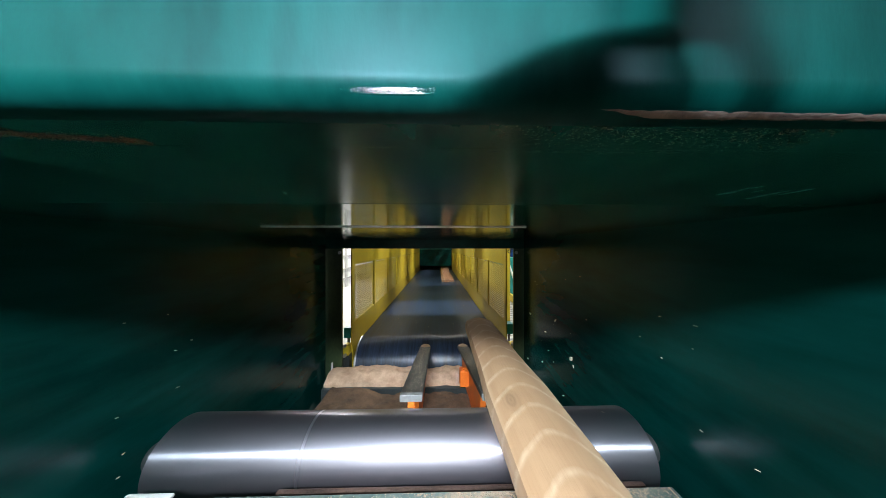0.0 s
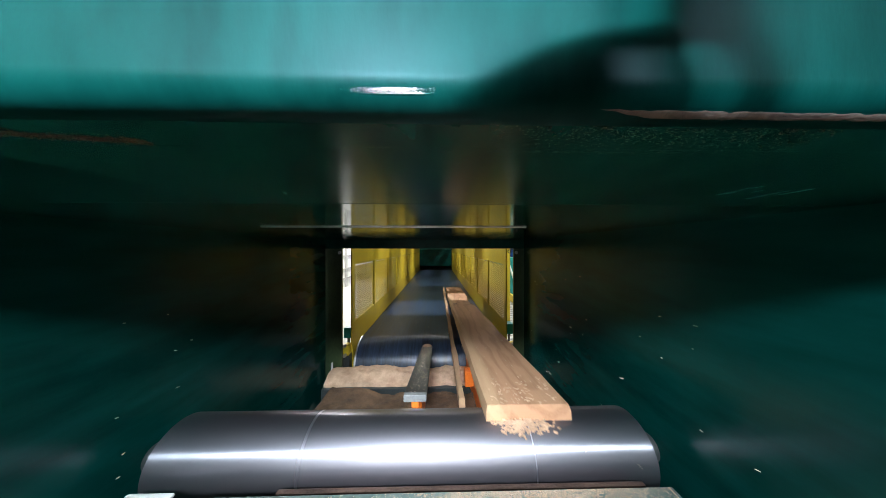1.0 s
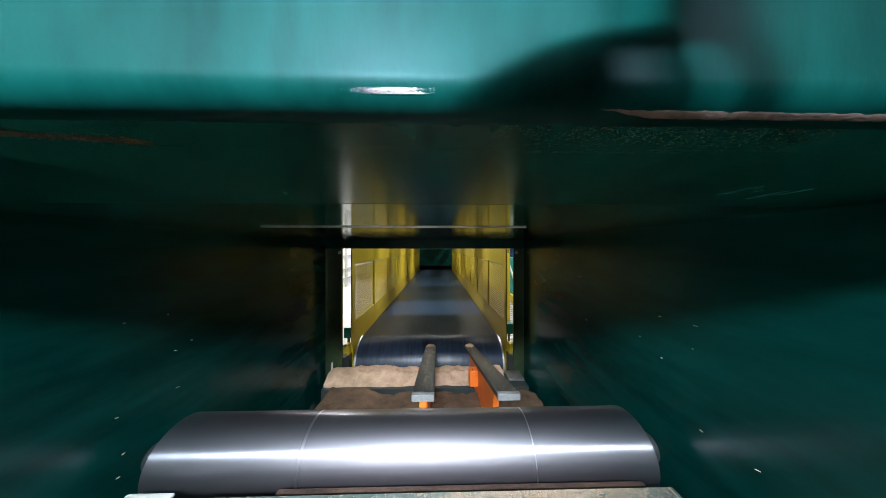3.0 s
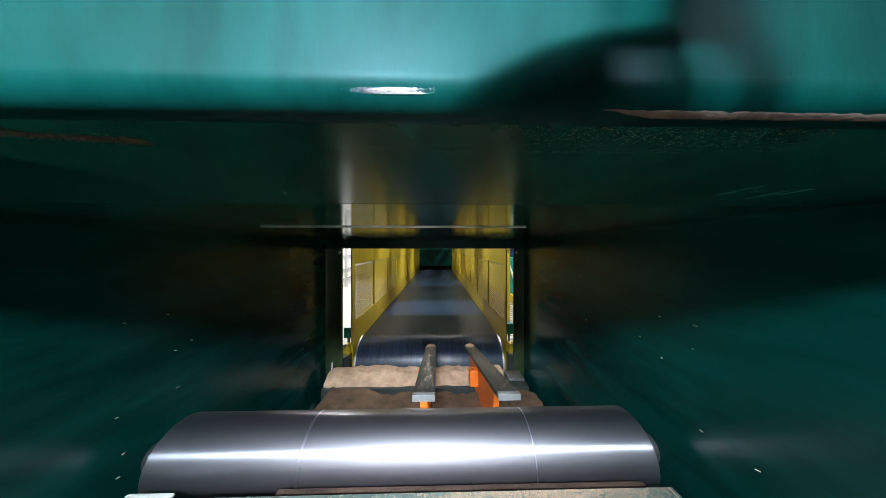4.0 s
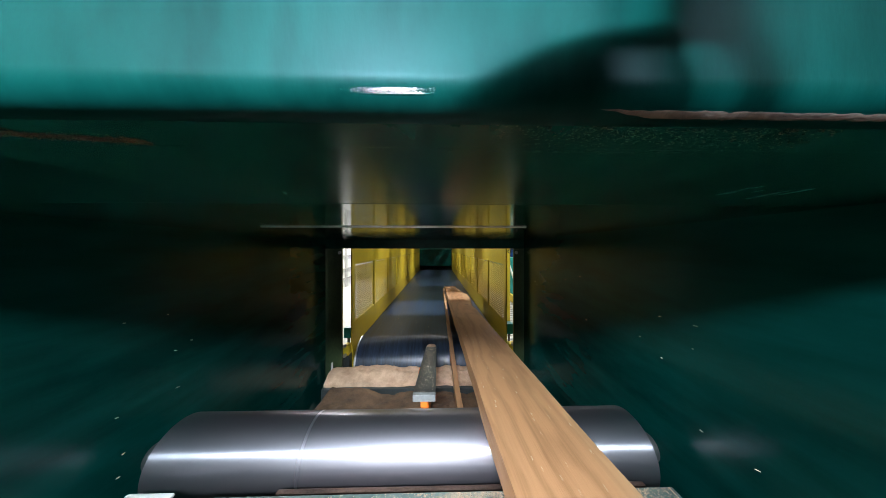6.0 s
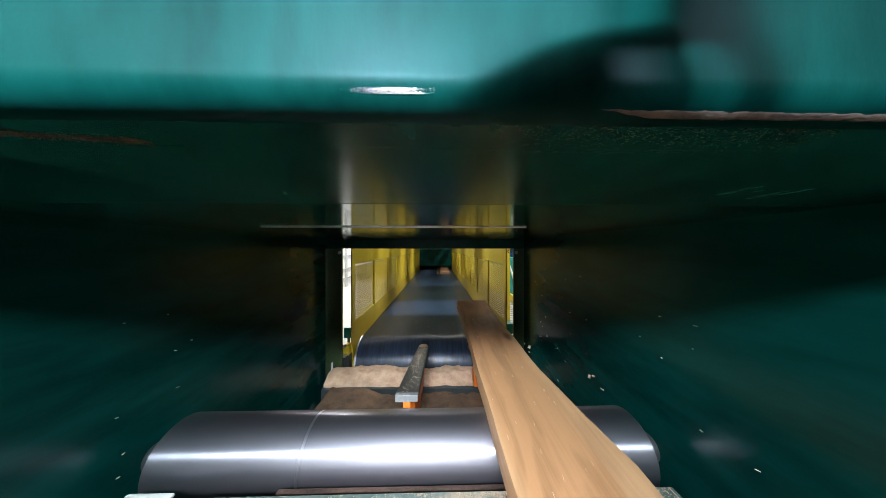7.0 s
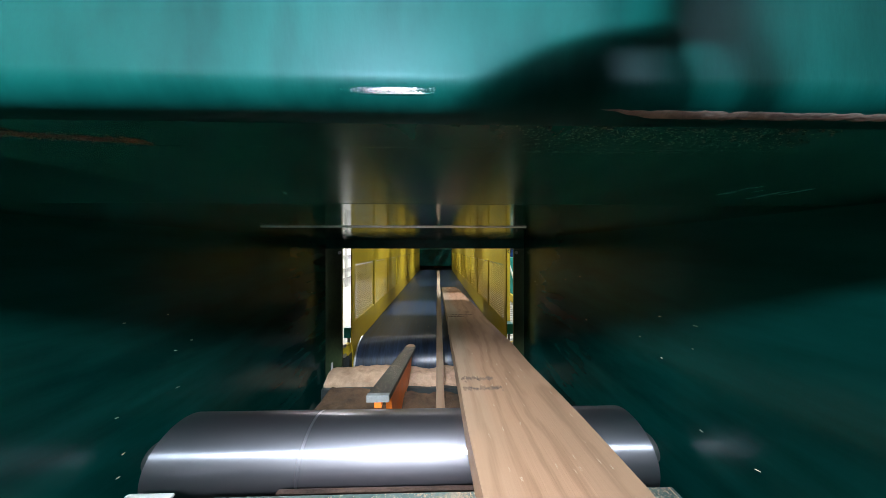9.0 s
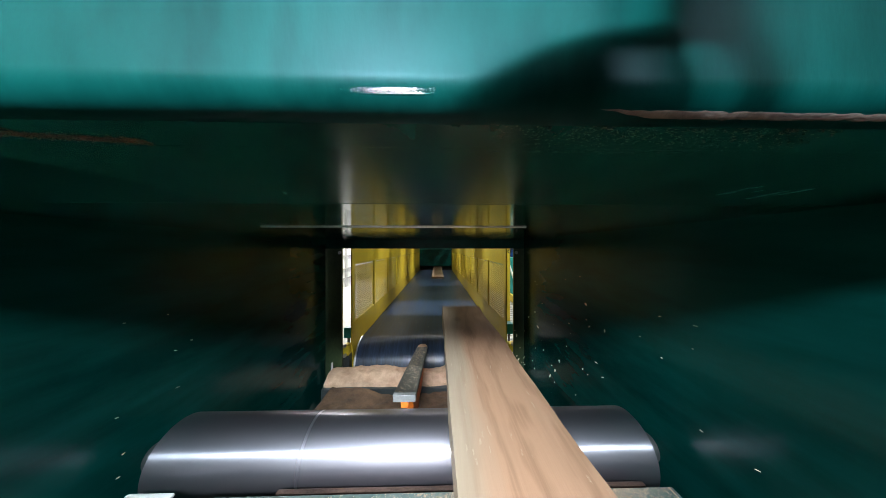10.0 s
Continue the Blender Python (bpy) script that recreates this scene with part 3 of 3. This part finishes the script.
# ---- loose sawdust and chips ----
def flake(bm, x, y, z, size, rng):
    a = rng.uniform(0, 6.28)
    l, w, h = size * rng.uniform(0.6, 1.6), size * rng.uniform(0.25, 0.6), size * 0.15
    m = Matrix.Translation((x, y, z)) @ Matrix.Rotation(a, 4, "Z") @ Matrix.Rotation(rng.uniform(-.4, .4), 4, "X")
    r = bmesh.ops.create_cube(bm, size=1.0, matrix=m @ Matrix.Diagonal((l, w, h, 1)))
    return r


def scatter(name, count, place, size, label, seed, material=CHIP, parent=None):
    rng = random.Random(seed)
    verts, faces = [], []
    for _ in range(count):
        x, y, z = place(rng)
        l, w, h = size * rng.uniform(0.6, 1.6) / 2, size * rng.uniform(0.25, 0.6) / 2, size * 0.075
        m = Matrix.Translation((x, y, z)) @ Matrix.Rotation(rng.uniform(0, 6.28), 4, "Z") @ Matrix.Rotation(rng.uniform(-.4, .4), 4, "X")
        k = len(verts)
        verts += [m @ Vector((a * l, b * w, c * h)) for a in (-1, 1) for b in (-1, 1) for c in (-1, 1)]
        faces += [tuple(k + q for q in f) for f in ((0, 1, 3, 2), (4, 6, 7, 5), (0, 4, 5, 1), (2, 3, 7, 6), (0, 2, 6, 4), (1, 5, 7, 3))]
    me = bpy.data.meshes.new(name)
    me.from_pydata(verts, [], faces)
    me.materials.append(material)
    ob = new(name, me)
    if parent is not None:
        ob.parent = parent
        return tagged(ob, label, kind="stuff")
    return tagged(ob, label, "chips", "", "stuff")


def ramp_place(rng):
    y = 0.575 + (1.235 - 0.575) * rng.random() ** 0.8
    return rng.gauss(0, 0.012) if rng.random() < 0.6 else rng.uniform(-0.024, 0.024), y, -0.336 - (y - 0.567) * (0.162 / 0.683) + 0.001


for ramp, sd in ((ramp_left, 3), (ramp_right, 4)):
    scatter("chip_dust", 560, ramp_place, 0.0020, "pale chips lying on the ramp", sd, CHIP, ramp)
    bm = bmesh.new()
    bmesh.ops.create_uvsphere(bm, u_segments=16, v_segments=8, radius=1.0)
    bmesh.ops.transform(bm, matrix=Matrix.Translation((0, 1.235, -0.497)) @ Matrix.Diagonal((0.025, 0.03, 0.011, 1)), verts=bm.verts)
    part("dust_cap", bm, SAWDUST, ramp, "sawdust caked on the ramp tip", smooth=True)
scatter("apron_chips", 3200, lambda r: (min(max(r.gauss(0.16, 0.11), -0.3), 0.355), 0.365 - abs(r.gauss(0, 0.014)), CZ - 0.3660), 0.0015, "pale chips lying along the apron edge", 11, SAWDUST)
scatter("belt_chips", 60, lambda r: (r.uniform(BX0 + .05, BX1 - .05), r.uniform(1.4, 2.2), BT + 0.001), 0.004, "stray chips lying on the belt", 12)
card = thing("paper_scrap", "white crumpled label scrap stuck on the apron corner", "scrap")
boxpart("scrap", (-0.475, -0.404, 0.28, 0.385, CZ - 0.382, CZ - 0.3755), WHITE, card)
scatter("wall_flecks", 14, lambda r: (-0.5443, r.uniform(0.32, 1.1), CZ - r.uniform(0.05, 0.4)), 0.004, "pale flecks stuck to the side panel", 13)
scatter("wall_flecks", 18, lambda r: (0.4293, r.uniform(0.3, 1.1), CZ - r.uniform(0.05, 0.4)), 0.004, "pale flecks stuck to the side panel", 14)



def on_bend(r, x0, x1, a0, a1):
    a = radians(r.uniform(a0, a1))
    return x0 + (x1 - x0) * r.random() ** 0.6 + r.gauss(0, 0.004), 0.080 - 0.0101 * math.cos(a), RC + 0.006 - 0.0101 * math.sin(a)


def dust_crust(name, x0, x1, a0, a1, material, label, seed):
    """Thin crust on the bend of the front plate between the angles a0 and a1, with ragged edges."""
    bm = bmesh.new()
    nx, na = 160, 8
    rows = []
    for i in range(nx + 1):
        x = x0 + (x1 - x0) * i / nx
        taper = min(1.0, 6.0 * i / nx, 6.0 * (nx - i) / nx + 0.02)
        lo = a0 + 3 * noise.noise((x * 30, seed, 0)) + 2 * noise.noise((x * 260, seed, 1))
        hi = lo + (a1 - a0) * taper * (0.9 + 0.3 * noise.noise((x * 25, seed + 5, 0)))
        row = []
        for q in range(na + 1):
            a = radians(min(lo + (hi - lo) * q / na, 89.0))
            r = 0.0100 + (0.00006 * (0.6 + noise.noise((x * 500, q * 0.7, seed))) if 0 < q < na else -0.0001)
            row.append(bm.verts.new((x, 0.080 - r * math.cos(a), RC + 0.006 - r * math.sin(a))))
        rows.append(row)
    for a, b in zip(rows, rows[1:]):
        for q in range(na):
            bm.faces.new((a[q], b[q], b[q + 1], a[q + 1]))
    ob = new(name, mesh(name, bm, material, True))
    return tagged(ob, label, "dirt", "", "stuff")


dust_crust("lip_dirt", 0.050, 0.162, 52, 74, LIPDUST, "grey-brown dust caked along the plate edge", 1.5)
scatter("lip_dirt", 600, lambda r: (0.02 + 0.13 * r.random(), 0.083 + abs(r.gauss(0, 0.009)), RC - 0.0023), 0.0006, "brown dust caked along the plate lip", 15, LIPRUST)
scatter("lip_dirt", 1500, lambda r: (lambda f: (-0.20 + 0.085 * f, 0.0885 + 0.011 * f + r.gauss(0, 0.0016), RC - 0.0023))(r.random() ** 0.6), 0.0006, "brown dust caked along the plate lip", 16, LIPRUST)
scatter("edge_scuff", 420, lambda r: on_bend(r, -0.022 + abs(r.gauss(0, 0.006)), -0.010, 24, 33), 0.00040, "bright bare scuff on the plate edge", 17, BARE)
scatter("seam_scuff", 90, lambda r: (0.005 + 0.10 * r.random(), 0.1055 + r.gauss(0, 0.0006), RC - 0.0024), 0.0006, "brown rubbed spots along the plate seam", 18, LIPDUST)

# ---- boards ----
def board(name, label, length, profile, thick, material, crown=0.0, waney=0.012, seed=1.0, scallop=0.0):
    """Lies along +y from its leading end at the origin. profile: rows of (share of length, left x, right x)."""
    bm = bmesh.new()
    n = 280 if scallop else 60
    rings = []
    for i in range(n + 1):
        s = i / n
        for a, b in zip(profile, profile[1:]):
            if a[0] <= s <= b[0]:
                f = (s - a[0]) / (b[0] - a[0])
                xl, xr = a[1] + (b[1] - a[1]) * f, a[2] + (b[2] - a[2]) * f
                break
        y = s * length
        xl += noise.noise((y * 5, seed, 0)) * 0.004
        xr += noise.noise((y * 5, seed + 9, 0)) * 0.006
        wl = waney * (0.5 + 0.5 * noise.noise((y * 3, seed + 4, 0)))
        pts = [(xl, 0.0), (xr, 0.0), (xr - 0.001, thick * 0.55), (xr - wl, thick)]
        m = 12 if scallop else 6
        for k in range(1, m):
            f = k / m
            x = (xr - wl) + (xl + wl * 0.4 - xr + wl) * f
            zz = thick + crown * math.sin(math.pi * f)
            if scallop:
                ph = (y + 0.05 * math.sin(math.pi * f) + 0.02 * noise.noise((y * 7, f * 2, seed))) / 0.062 % 1.0
                zz += scallop * (ph ** 3 - 0.3) * (0.6 + noise.noise((y * 6, f * 4, 1.0)))
            pts.append((x, zz))
        pts += [(xl + wl * 0.4, thick), (xl + 0.0005, thick * 0.6)]
        rings.append([bm.verts.new((x, y, z)) for x, z in pts])
    k = len(rings[0])
    for a, b in zip(rings, rings[1:]):
        for i in range(k):
            bm.faces.new((a[i], a[(i + 1) % k], b[(i + 1) % k], b[i]))
    bm.faces.new(rings[0])
    bm.faces.new(rings[-1][::-1])
    ob = new(name, mesh(name, bm, material, True))
    return tagged(ob, label, "board", "boards on the belt")


W_A = wood("pine_slab_wood", (0.46, 0.305, 0.185), (0.41, 0.25, 0.14), (0.31, 0.17, 0.085), 0.06, 0.05, 1.0, saw=True, streaks=0.12, grain=0.25, knots=((0.035, 1.86, 0.010), (0.075, 1.66, 0.007)))
W_B = wood("reddish_pine_wood", (0.50, 0.31, 0.18), (0.44, 0.235, 0.135), (0.24, 0.105, 0.052), 0.105, 0.085, 2.3, streaks=0.22, grain=0.5)
W_C = wood("light_pine_wood", (0.44, 0.245, 0.125), (0.40, 0.20, 0.093), (0.20, 0.09, 0.04), 0.07, 0.07, 4.1, streaks=0.3, grain=0.5, knots=((0.075, 2.66, 0.030), (0.05, 2.86, 0.022), (0.11, 1.5, 0.008)))
W_D = wood("knotty_pine_wood", (0.335, 0.255, 0.18), (0.375, 0.212, 0.13), (0.21, 0.105, 0.058), 0.165, 0.115, 6.2, streaks=0.16, grain=0.55, sap_from=(1.0, 1.7), knots=((0.085, 3.30, 0.018), (0.06, 3.44, 0.010), (0.12, 2.05, 0.012)))
W_E = wood("weathered_pine_wood", (0.44, 0.34, 0.25), (0.40, 0.28, 0.19), (0.22, 0.13, 0.08), 0.10, 0.08, 7.7, streaks=0.3, grain=0.5)

slab = board("slab_board", "pale rounded slab board with curved saw marks sliding over the roller", 2.4,
             [(0, 0.0, 0.13), (0.8, 0.0, 0.14), (1, 0.01, 0.125)], 0.030, W_A, crown=0.015, waney=0.02, seed=1, scallop=0.0026)
board_b = board("pine_board", "reddish unedged pine board riding the belt into the machine", 2.5,
                [(0, 0.0, 0.165), (0.45, 0.0, 0.162), (0.58, 0.0, 0.14), (0.65, 0.0, 0.165), (0.72, 0.0, 0.178), (0.85, 0.006, 0.180), (1, 0.012, 0.190)], 0.030, W_B, seed=2)
board_c = board("pine_board", "light pine board with a dark crack riding the belt", 2.95,
                [(0, 0.0, 0.15), (0.5, 0.0, 0.15), (0.6, 0.0, 0.175), (0.7, 0.0, 0.19), (0.78, 0.0, 0.158), (0.86, 0.004, 0.145), (1, 0.0, 0.15)], 0.032, W_C, seed=3)
board_d = board("pine_board", "wide pine board with pale sapwood edge and knots", 3.65,
                [(0, 0.0, 0.21), (0.6, 0.0, 0.205), (1, 0.0, 0.19)], 0.032, W_D, seed=5)
board_e = board("pine_board", "pale pine board just entering the far end of the belt", 2.6,
                [(0, 0.0, 0.21), (1, 0.0, 0.21)], 0.032, W_E, seed=7)
strip_b = board("edging_strip", "thin pine edging strip lying beside its board", 2.2, [(0, 0, 0.02), (1, 0, 0.02)], 0.03, W_B, waney=0.004, seed=8)
strip_c = board("edging_strip", "thin pine edging strip lying beside its board", 2.5, [(0, 0, 0.02), (1, 0, 0.02)], 0.03, W_C, waney=0.004, seed=9)
strip_d = board("edging_strip", "thin pine edging strip lying beside its board", 3.0, [(0, 0, 0.036), (1, 0, 0.03)], 0.03, W_D, waney=0.004, seed=10)


def stain(parent, y, x0, x1, seed, thick=0.0323):
    rng = random.Random(seed)
    bm = bmesh.new()
    for _ in range(90):
        x = rng.uniform(x0, x1)
        flake(bm, x, y + rng.gauss(0, 0.004), thick, 0.006, rng)
    for v in bm.verts:
        v.co.z = thick + (0.0004 if v.co.z > thick else -0.002)
    return tagged(part("stain", bm, STAIN, parent, "dark smudge across the board"), kind="stuff")


STAIN = mat("dark_wood_stain", (0.10, 0.065, 0.05), (0.26, 0.16, 0.11), 0.8, scale=60, fine=300)
for q, (yy, xa, xb) in enumerate(((1.19, 0.01, 0.09), (1.235, 0.01, 0.08), (1.93, 0.01, 0.09), (1.97, 0.01, 0.14), (0.75, 0.02, 0.06))):
    stain(board_d, yy, xa, xb, 40 + q)
for q, (yy, xa, xb) in enumerate(((1.236, 0.022, 0.044), (1.184, 0.018, 0.040), (1.23, 0.136, 0.15), (1.18, 0.142, 0.156))):
    stain(board_b, yy, xa, xb, 50 + q, 0.0303)

for ob, ln, wd, th, sd in ((board_b, 2.5, 0.15, 0.0304, 61), (board_c, 2.95, 0.14, 0.0324, 62), (board_d, 3.65, 0.19, 0.0324, 63)):
    scatter("chip_dust", int(60 * ln), lambda r, ln=ln, wd=wd, th=th: (r.uniform(0.01, wd), r.uniform(0, ln), th), 0.0022, "pale chips lying on the board", sd, CHIP, ob)

# torn fibres at the leading end of the reddish board
scatter("torn_fibres", 260, lambda r: (min(max(r.gauss(0.065, 0.026), 0.01), 0.13), 0.004 - abs(r.gauss(0, 0.012)), r.uniform(-0.012, 0.004)), 0.008, "pale torn fibres hanging from the board end", 71, SAWDUST, board_b)
scatter("torn_fibres", 90, lambda r: (r.uniform(0.012, 0.148), abs(r.gauss(0.05, 0.03)), 0.0312), 0.0045, "pale torn fibres on the board", 72, SAWDUST, board_b)

# ---- chips thrown up by the saws ----
def flying_chips():
    """Chips in bursts: (start, how many, origin). Each waits in the pan, flies and falls again."""
    rng = random.Random(21)
    meshes = []
    for q in range(4):
        bm = bmesh.new()
        flake(bm, 0, 0, 0, rng.uniform(0.003, 0.0075), rng)
        meshes.append(mesh("wood_chip", bm, CHIP))
    made = []
    for start, count, y in ((-0.12, 14, 0.75), (0.78, 14, 0.62), (1.95, 12, 0.80), (2.22, 14, 0.62), (5.52, 22, 0.75), (6.78, 24, 0.80), (6.98, 26, 0.75), (9.64, 26, 0.85), (9.76, 26, 0.75)):
        for _ in range(count):
            ob = new("wood_chip", meshes[rng.randrange(4)])
            tagged(ob, "small pale wood chip flung up from the board", "chip", "flying chips")
            p = Vector((rng.uniform(0.20, 0.30), y + rng.uniform(-0.1, 0.15), CZ - 0.36))
            v = Vector((rng.uniform(0.1, 0.75), rng.uniform(-1.9, -0.1), rng.uniform(0.5, 2.1)))
            made.append((ob, start + rng.uniform(0, 0.12), p, v, rng.random() * 360))
    return made


chips = flying_chips()

# ---- what moves ----
def ramp_z(y):
    """Height of the board's underside, from the camera's level, where its leading end is at y."""
    if y > 1.3:
        return -0.498
    if y > 0.56:
        return max(-0.498, -0.498 + 0.237 * (1.25 - y))
    return -0.328


def ride(lead, tail, length, x, drift=()):
    """Rows for a board. lead: (t, y of the leading end) while it comes; tail: (t, y, z of the trailing end's underside) once the roller carries it."""
    rows = []
    for t, y in lead:
        z = ramp_z(y)
        zt = -0.498
        rows.append((t, pose(x, y, CZ + z, math.degrees(math.asin((zt - z) / length)))))
    for t, yt, zt in tail:
        g = math.atan2(zt + 0.328, yt - RY) if yt > RY + 0.06 else 0.0
        c, s = math.cos(g), math.sin(g)
        rows.append((t, pose(x, yt - length * c, CZ + zt - length * s, math.degrees(g))))
    if drift:
        ts, xs = [d[0] for d in drift], [d[1] for d in drift]
        for t, m in rows:
            m.translation.x = float(np.interp(t, ts, xs))
    return rows


def motions():
    k = 0.55 / 430
    walk(ramp_left, [(t, pose((px - 774) * k, 0, CZ)) for t, px in ((0, 727), (0.6, 724), (1.0, 734), (1.5, 748), (2.5, 748), (4.5, 751), (5.0, 758), (5.5, 758),
         (5.8, 755), (6.8, 724), (7.0, 719), (7.5, 710), (8.1, 710), (8.5, 692), (9.0, 668), (9.5, 660), (9.8, 669), (10.0, 715))])
    walk(ramp_right, [(t, pose((px - 774) * k, 0, CZ)) for t, px in ((0, 875), (0.5, 879), (1.0, 890), (2.5, 903), (4.5, 905), (5.0, 924), (5.5, 925), (5.8, 924), (7.5, 915), (10.0, 915))])
    walk(slab, ride([], [(0.0, 1.00, -0.328), (0.1, 0.75, -0.328), (0.2, 0.51, -0.328), (0.3, 0.30, -0.328), (0.5, -0.15, -0.33), (1.0, -1.1, -0.33), (2.0, -3.0, -0.33), (5.0, -8.6, -0.33), (6.0, -9.0, -0.33), (10.0, -9.0, -0.33)], 2.4, 0.105))
    walk(board_b, ride([(0.0, 3.70), (0.1, 3.30), (0.2, 2.90), (0.3, 2.53), (0.4, 2.19), (0.5, 1.87), (0.6, 1.53), (0.7, 1.20), (0.8, 0.90), (0.9, 0.62), (1.0, 0.46)],
         [(1.2, 2.60, -0.498), (1.4, 2.26, -0.498), (1.6, 1.95, -0.498), (1.8, 1.65, -0.47), (2.0, 1.32, -0.32), (2.1, 1.15, -0.20), (2.2, 1.0, -0.16), (2.3, 0.85, -0.22),
          (2.4, 0.66, -0.31), (2.5, 0.43, -0.328), (2.7, 0.0, -0.33), (3.5, -1.5, -0.33), (6.0, -5.6, -0.33), (7.0, -6.0, -0.33), (10.0, -6.0, -0.33)], 2.5, 0.093, ((0.0, 0.093), (2.1, 0.093), (2.5, 0.118), (10.0, 0.118))))
    walk(board_c, ride([(0.0, 6.4), (4.0, 6.35), (4.5, 4.67), (4.8, 3.5), (5.0, 2.85), (5.2, 2.25), (5.4, 1.65), (5.5, 1.30), (5.6, 0.96), (5.7, 0.68), (5.8, 0.48)],
         [(6.2, 2.70, -0.498), (6.8, 1.62, -0.46), (6.9, 1.42, -0.40), (7.0, 1.22, -0.29), (7.1, 1.04, -0.29), (7.2, 0.86, -0.32), (7.3, 0.68, -0.328), (7.4, 0.48, -0.328),
          (7.6, 0.0, -0.33), (8.4, -1.3, -0.33), (9.0, -2.2, -0.33), (10.0, -2.6, -0.33)], 2.95, 0.083, ((0.0, 0.083), (5.8, 0.083), (6.8, 0.095), (7.4, 0.100), (10.0, 0.100))))
    walk(board_d, ride([(0.0, 9.7), (4.3, 9.7), (5.5, 6.5), (6.6, 6.35), (7.0, 4.9), (7.5, 2.98), (7.7, 2.36), (7.8, 2.08), (7.9, 1.76), (8.0, 1.36), (8.1, 0.97), (8.2, 0.71), (8.3, 0.53)],
         [(8.4, 4.02, -0.498), (8.5, 3.85, -0.498), (8.7, 3.50, -0.498), (9.0, 2.97, -0.498), (9.3, 2.46, -0.49), (9.5, 2.10, -0.45), (9.65, 1.83, -0.30), (9.8, 1.55, -0.165), (9.9, 1.38, -0.155), (10.0, 1.2, -0.315)], 3.65, 0.055, ((0.0, 0.055), (8.3, 0.055), (8.5, 0.063), (9.0, 0.048), (9.5, 0.036), (10.0, 0.022))))
    walk(board_e, ride([(0.0, 13.7), (7.2, 13.7), (8.7, 6.5), (9.3, 6.35), (9.8, 4.75), (10.0, 4.1)], [], 2.6, -0.10))
    walk(strip_b, [(t, pose(0.068, y, CZ + z, a)) for t, y, z, a in ((0.0, 3.7, -.498, 0), (0.5, 1.87, -.498, 0), (0.7, 1.22, -.498, 0), (0.9, 0.90, -.498, 0), (1.0, 0.76, -.498, 0), (1.2, 0.35, -.52, 1.2),
         (1.5, -0.72, -.80, 9), (1.8, -1.8, -.95, 9), (10, -2.0, -.98, 9))])
    walk(strip_c, [(t, pose(0.06, y, CZ + z, a)) for t, y, z, a in ((0.0, 6.4, -.498, 0), (4.0, 6.35, -.498, 0), (4.5, 4.67, -.498, 0), (5.0, 2.85, -.498, 0), (5.5, 1.25, -.498, 0), (5.7, 0.90, -.498, 0),
         (6.0, 0.2, -.53, 1.5), (6.3, -0.9, -.82, 9), (6.6, -1.9, -.95, 9), (10, -2.0, -.98, 9))])
    walk(strip_d, [(t, pose(-0.005, y, CZ + z, a)) for t, y, z, a in ((0.0, 9.7, -.498, 0), (4.3, 9.7, -.498, 0), (5.5, 6.5, -.498, 0), (6.6, 6.35, -.498, 0), (7.0, 4.9, -.498, 0), (7.5, 2.98, -.498, 0), (8.0, 1.3, -.498, 0), (8.2, 0.90, -.498, 0),
         (8.6, 0.3, -.53, 1.6), (9.0, -0.35, -.78, 10), (9.1, -0.8, -.88, 11), (9.2, -1.25, -.92, 9), (9.3, -1.66, -.94, 9), (9.4, -2.15, -.95, 8), (9.6, -3.0, -.97, 8), (10, -3.4, -.98, 8))])

    for ob, t0, p, v, spin in chips:
        rest = pose(p.x, p.y, CZ - 0.80, 0, 0, spin)
        rows = [] if t0 <= 0.05 else [(0.0, rest)]
        if t0 > 0.15:
            rows.append((t0 - 0.05, rest))
        q = 0
        while True:
            t = t0 + 0.1 * q
            dt = 0.1 * q
            if 0 <= t <= 9.95:
                x = p.x + v.x * dt
                if x > 0.42:
                    x = 0.84 - x
                z = p.z + v.z * dt - 4.9 * dt * dt
                rows.append((t if rows else 0.0, pose(x, p.y + v.y * dt, max(z, CZ - 0.80), 60 * q, 40 * q, spin)))
                if z < CZ - 0.78:
                    break
            elif t > 9.95:
                break
            q += 1
        rows.append((10.0, rows[-1][1]))
        walk(ob, rows)


motions()
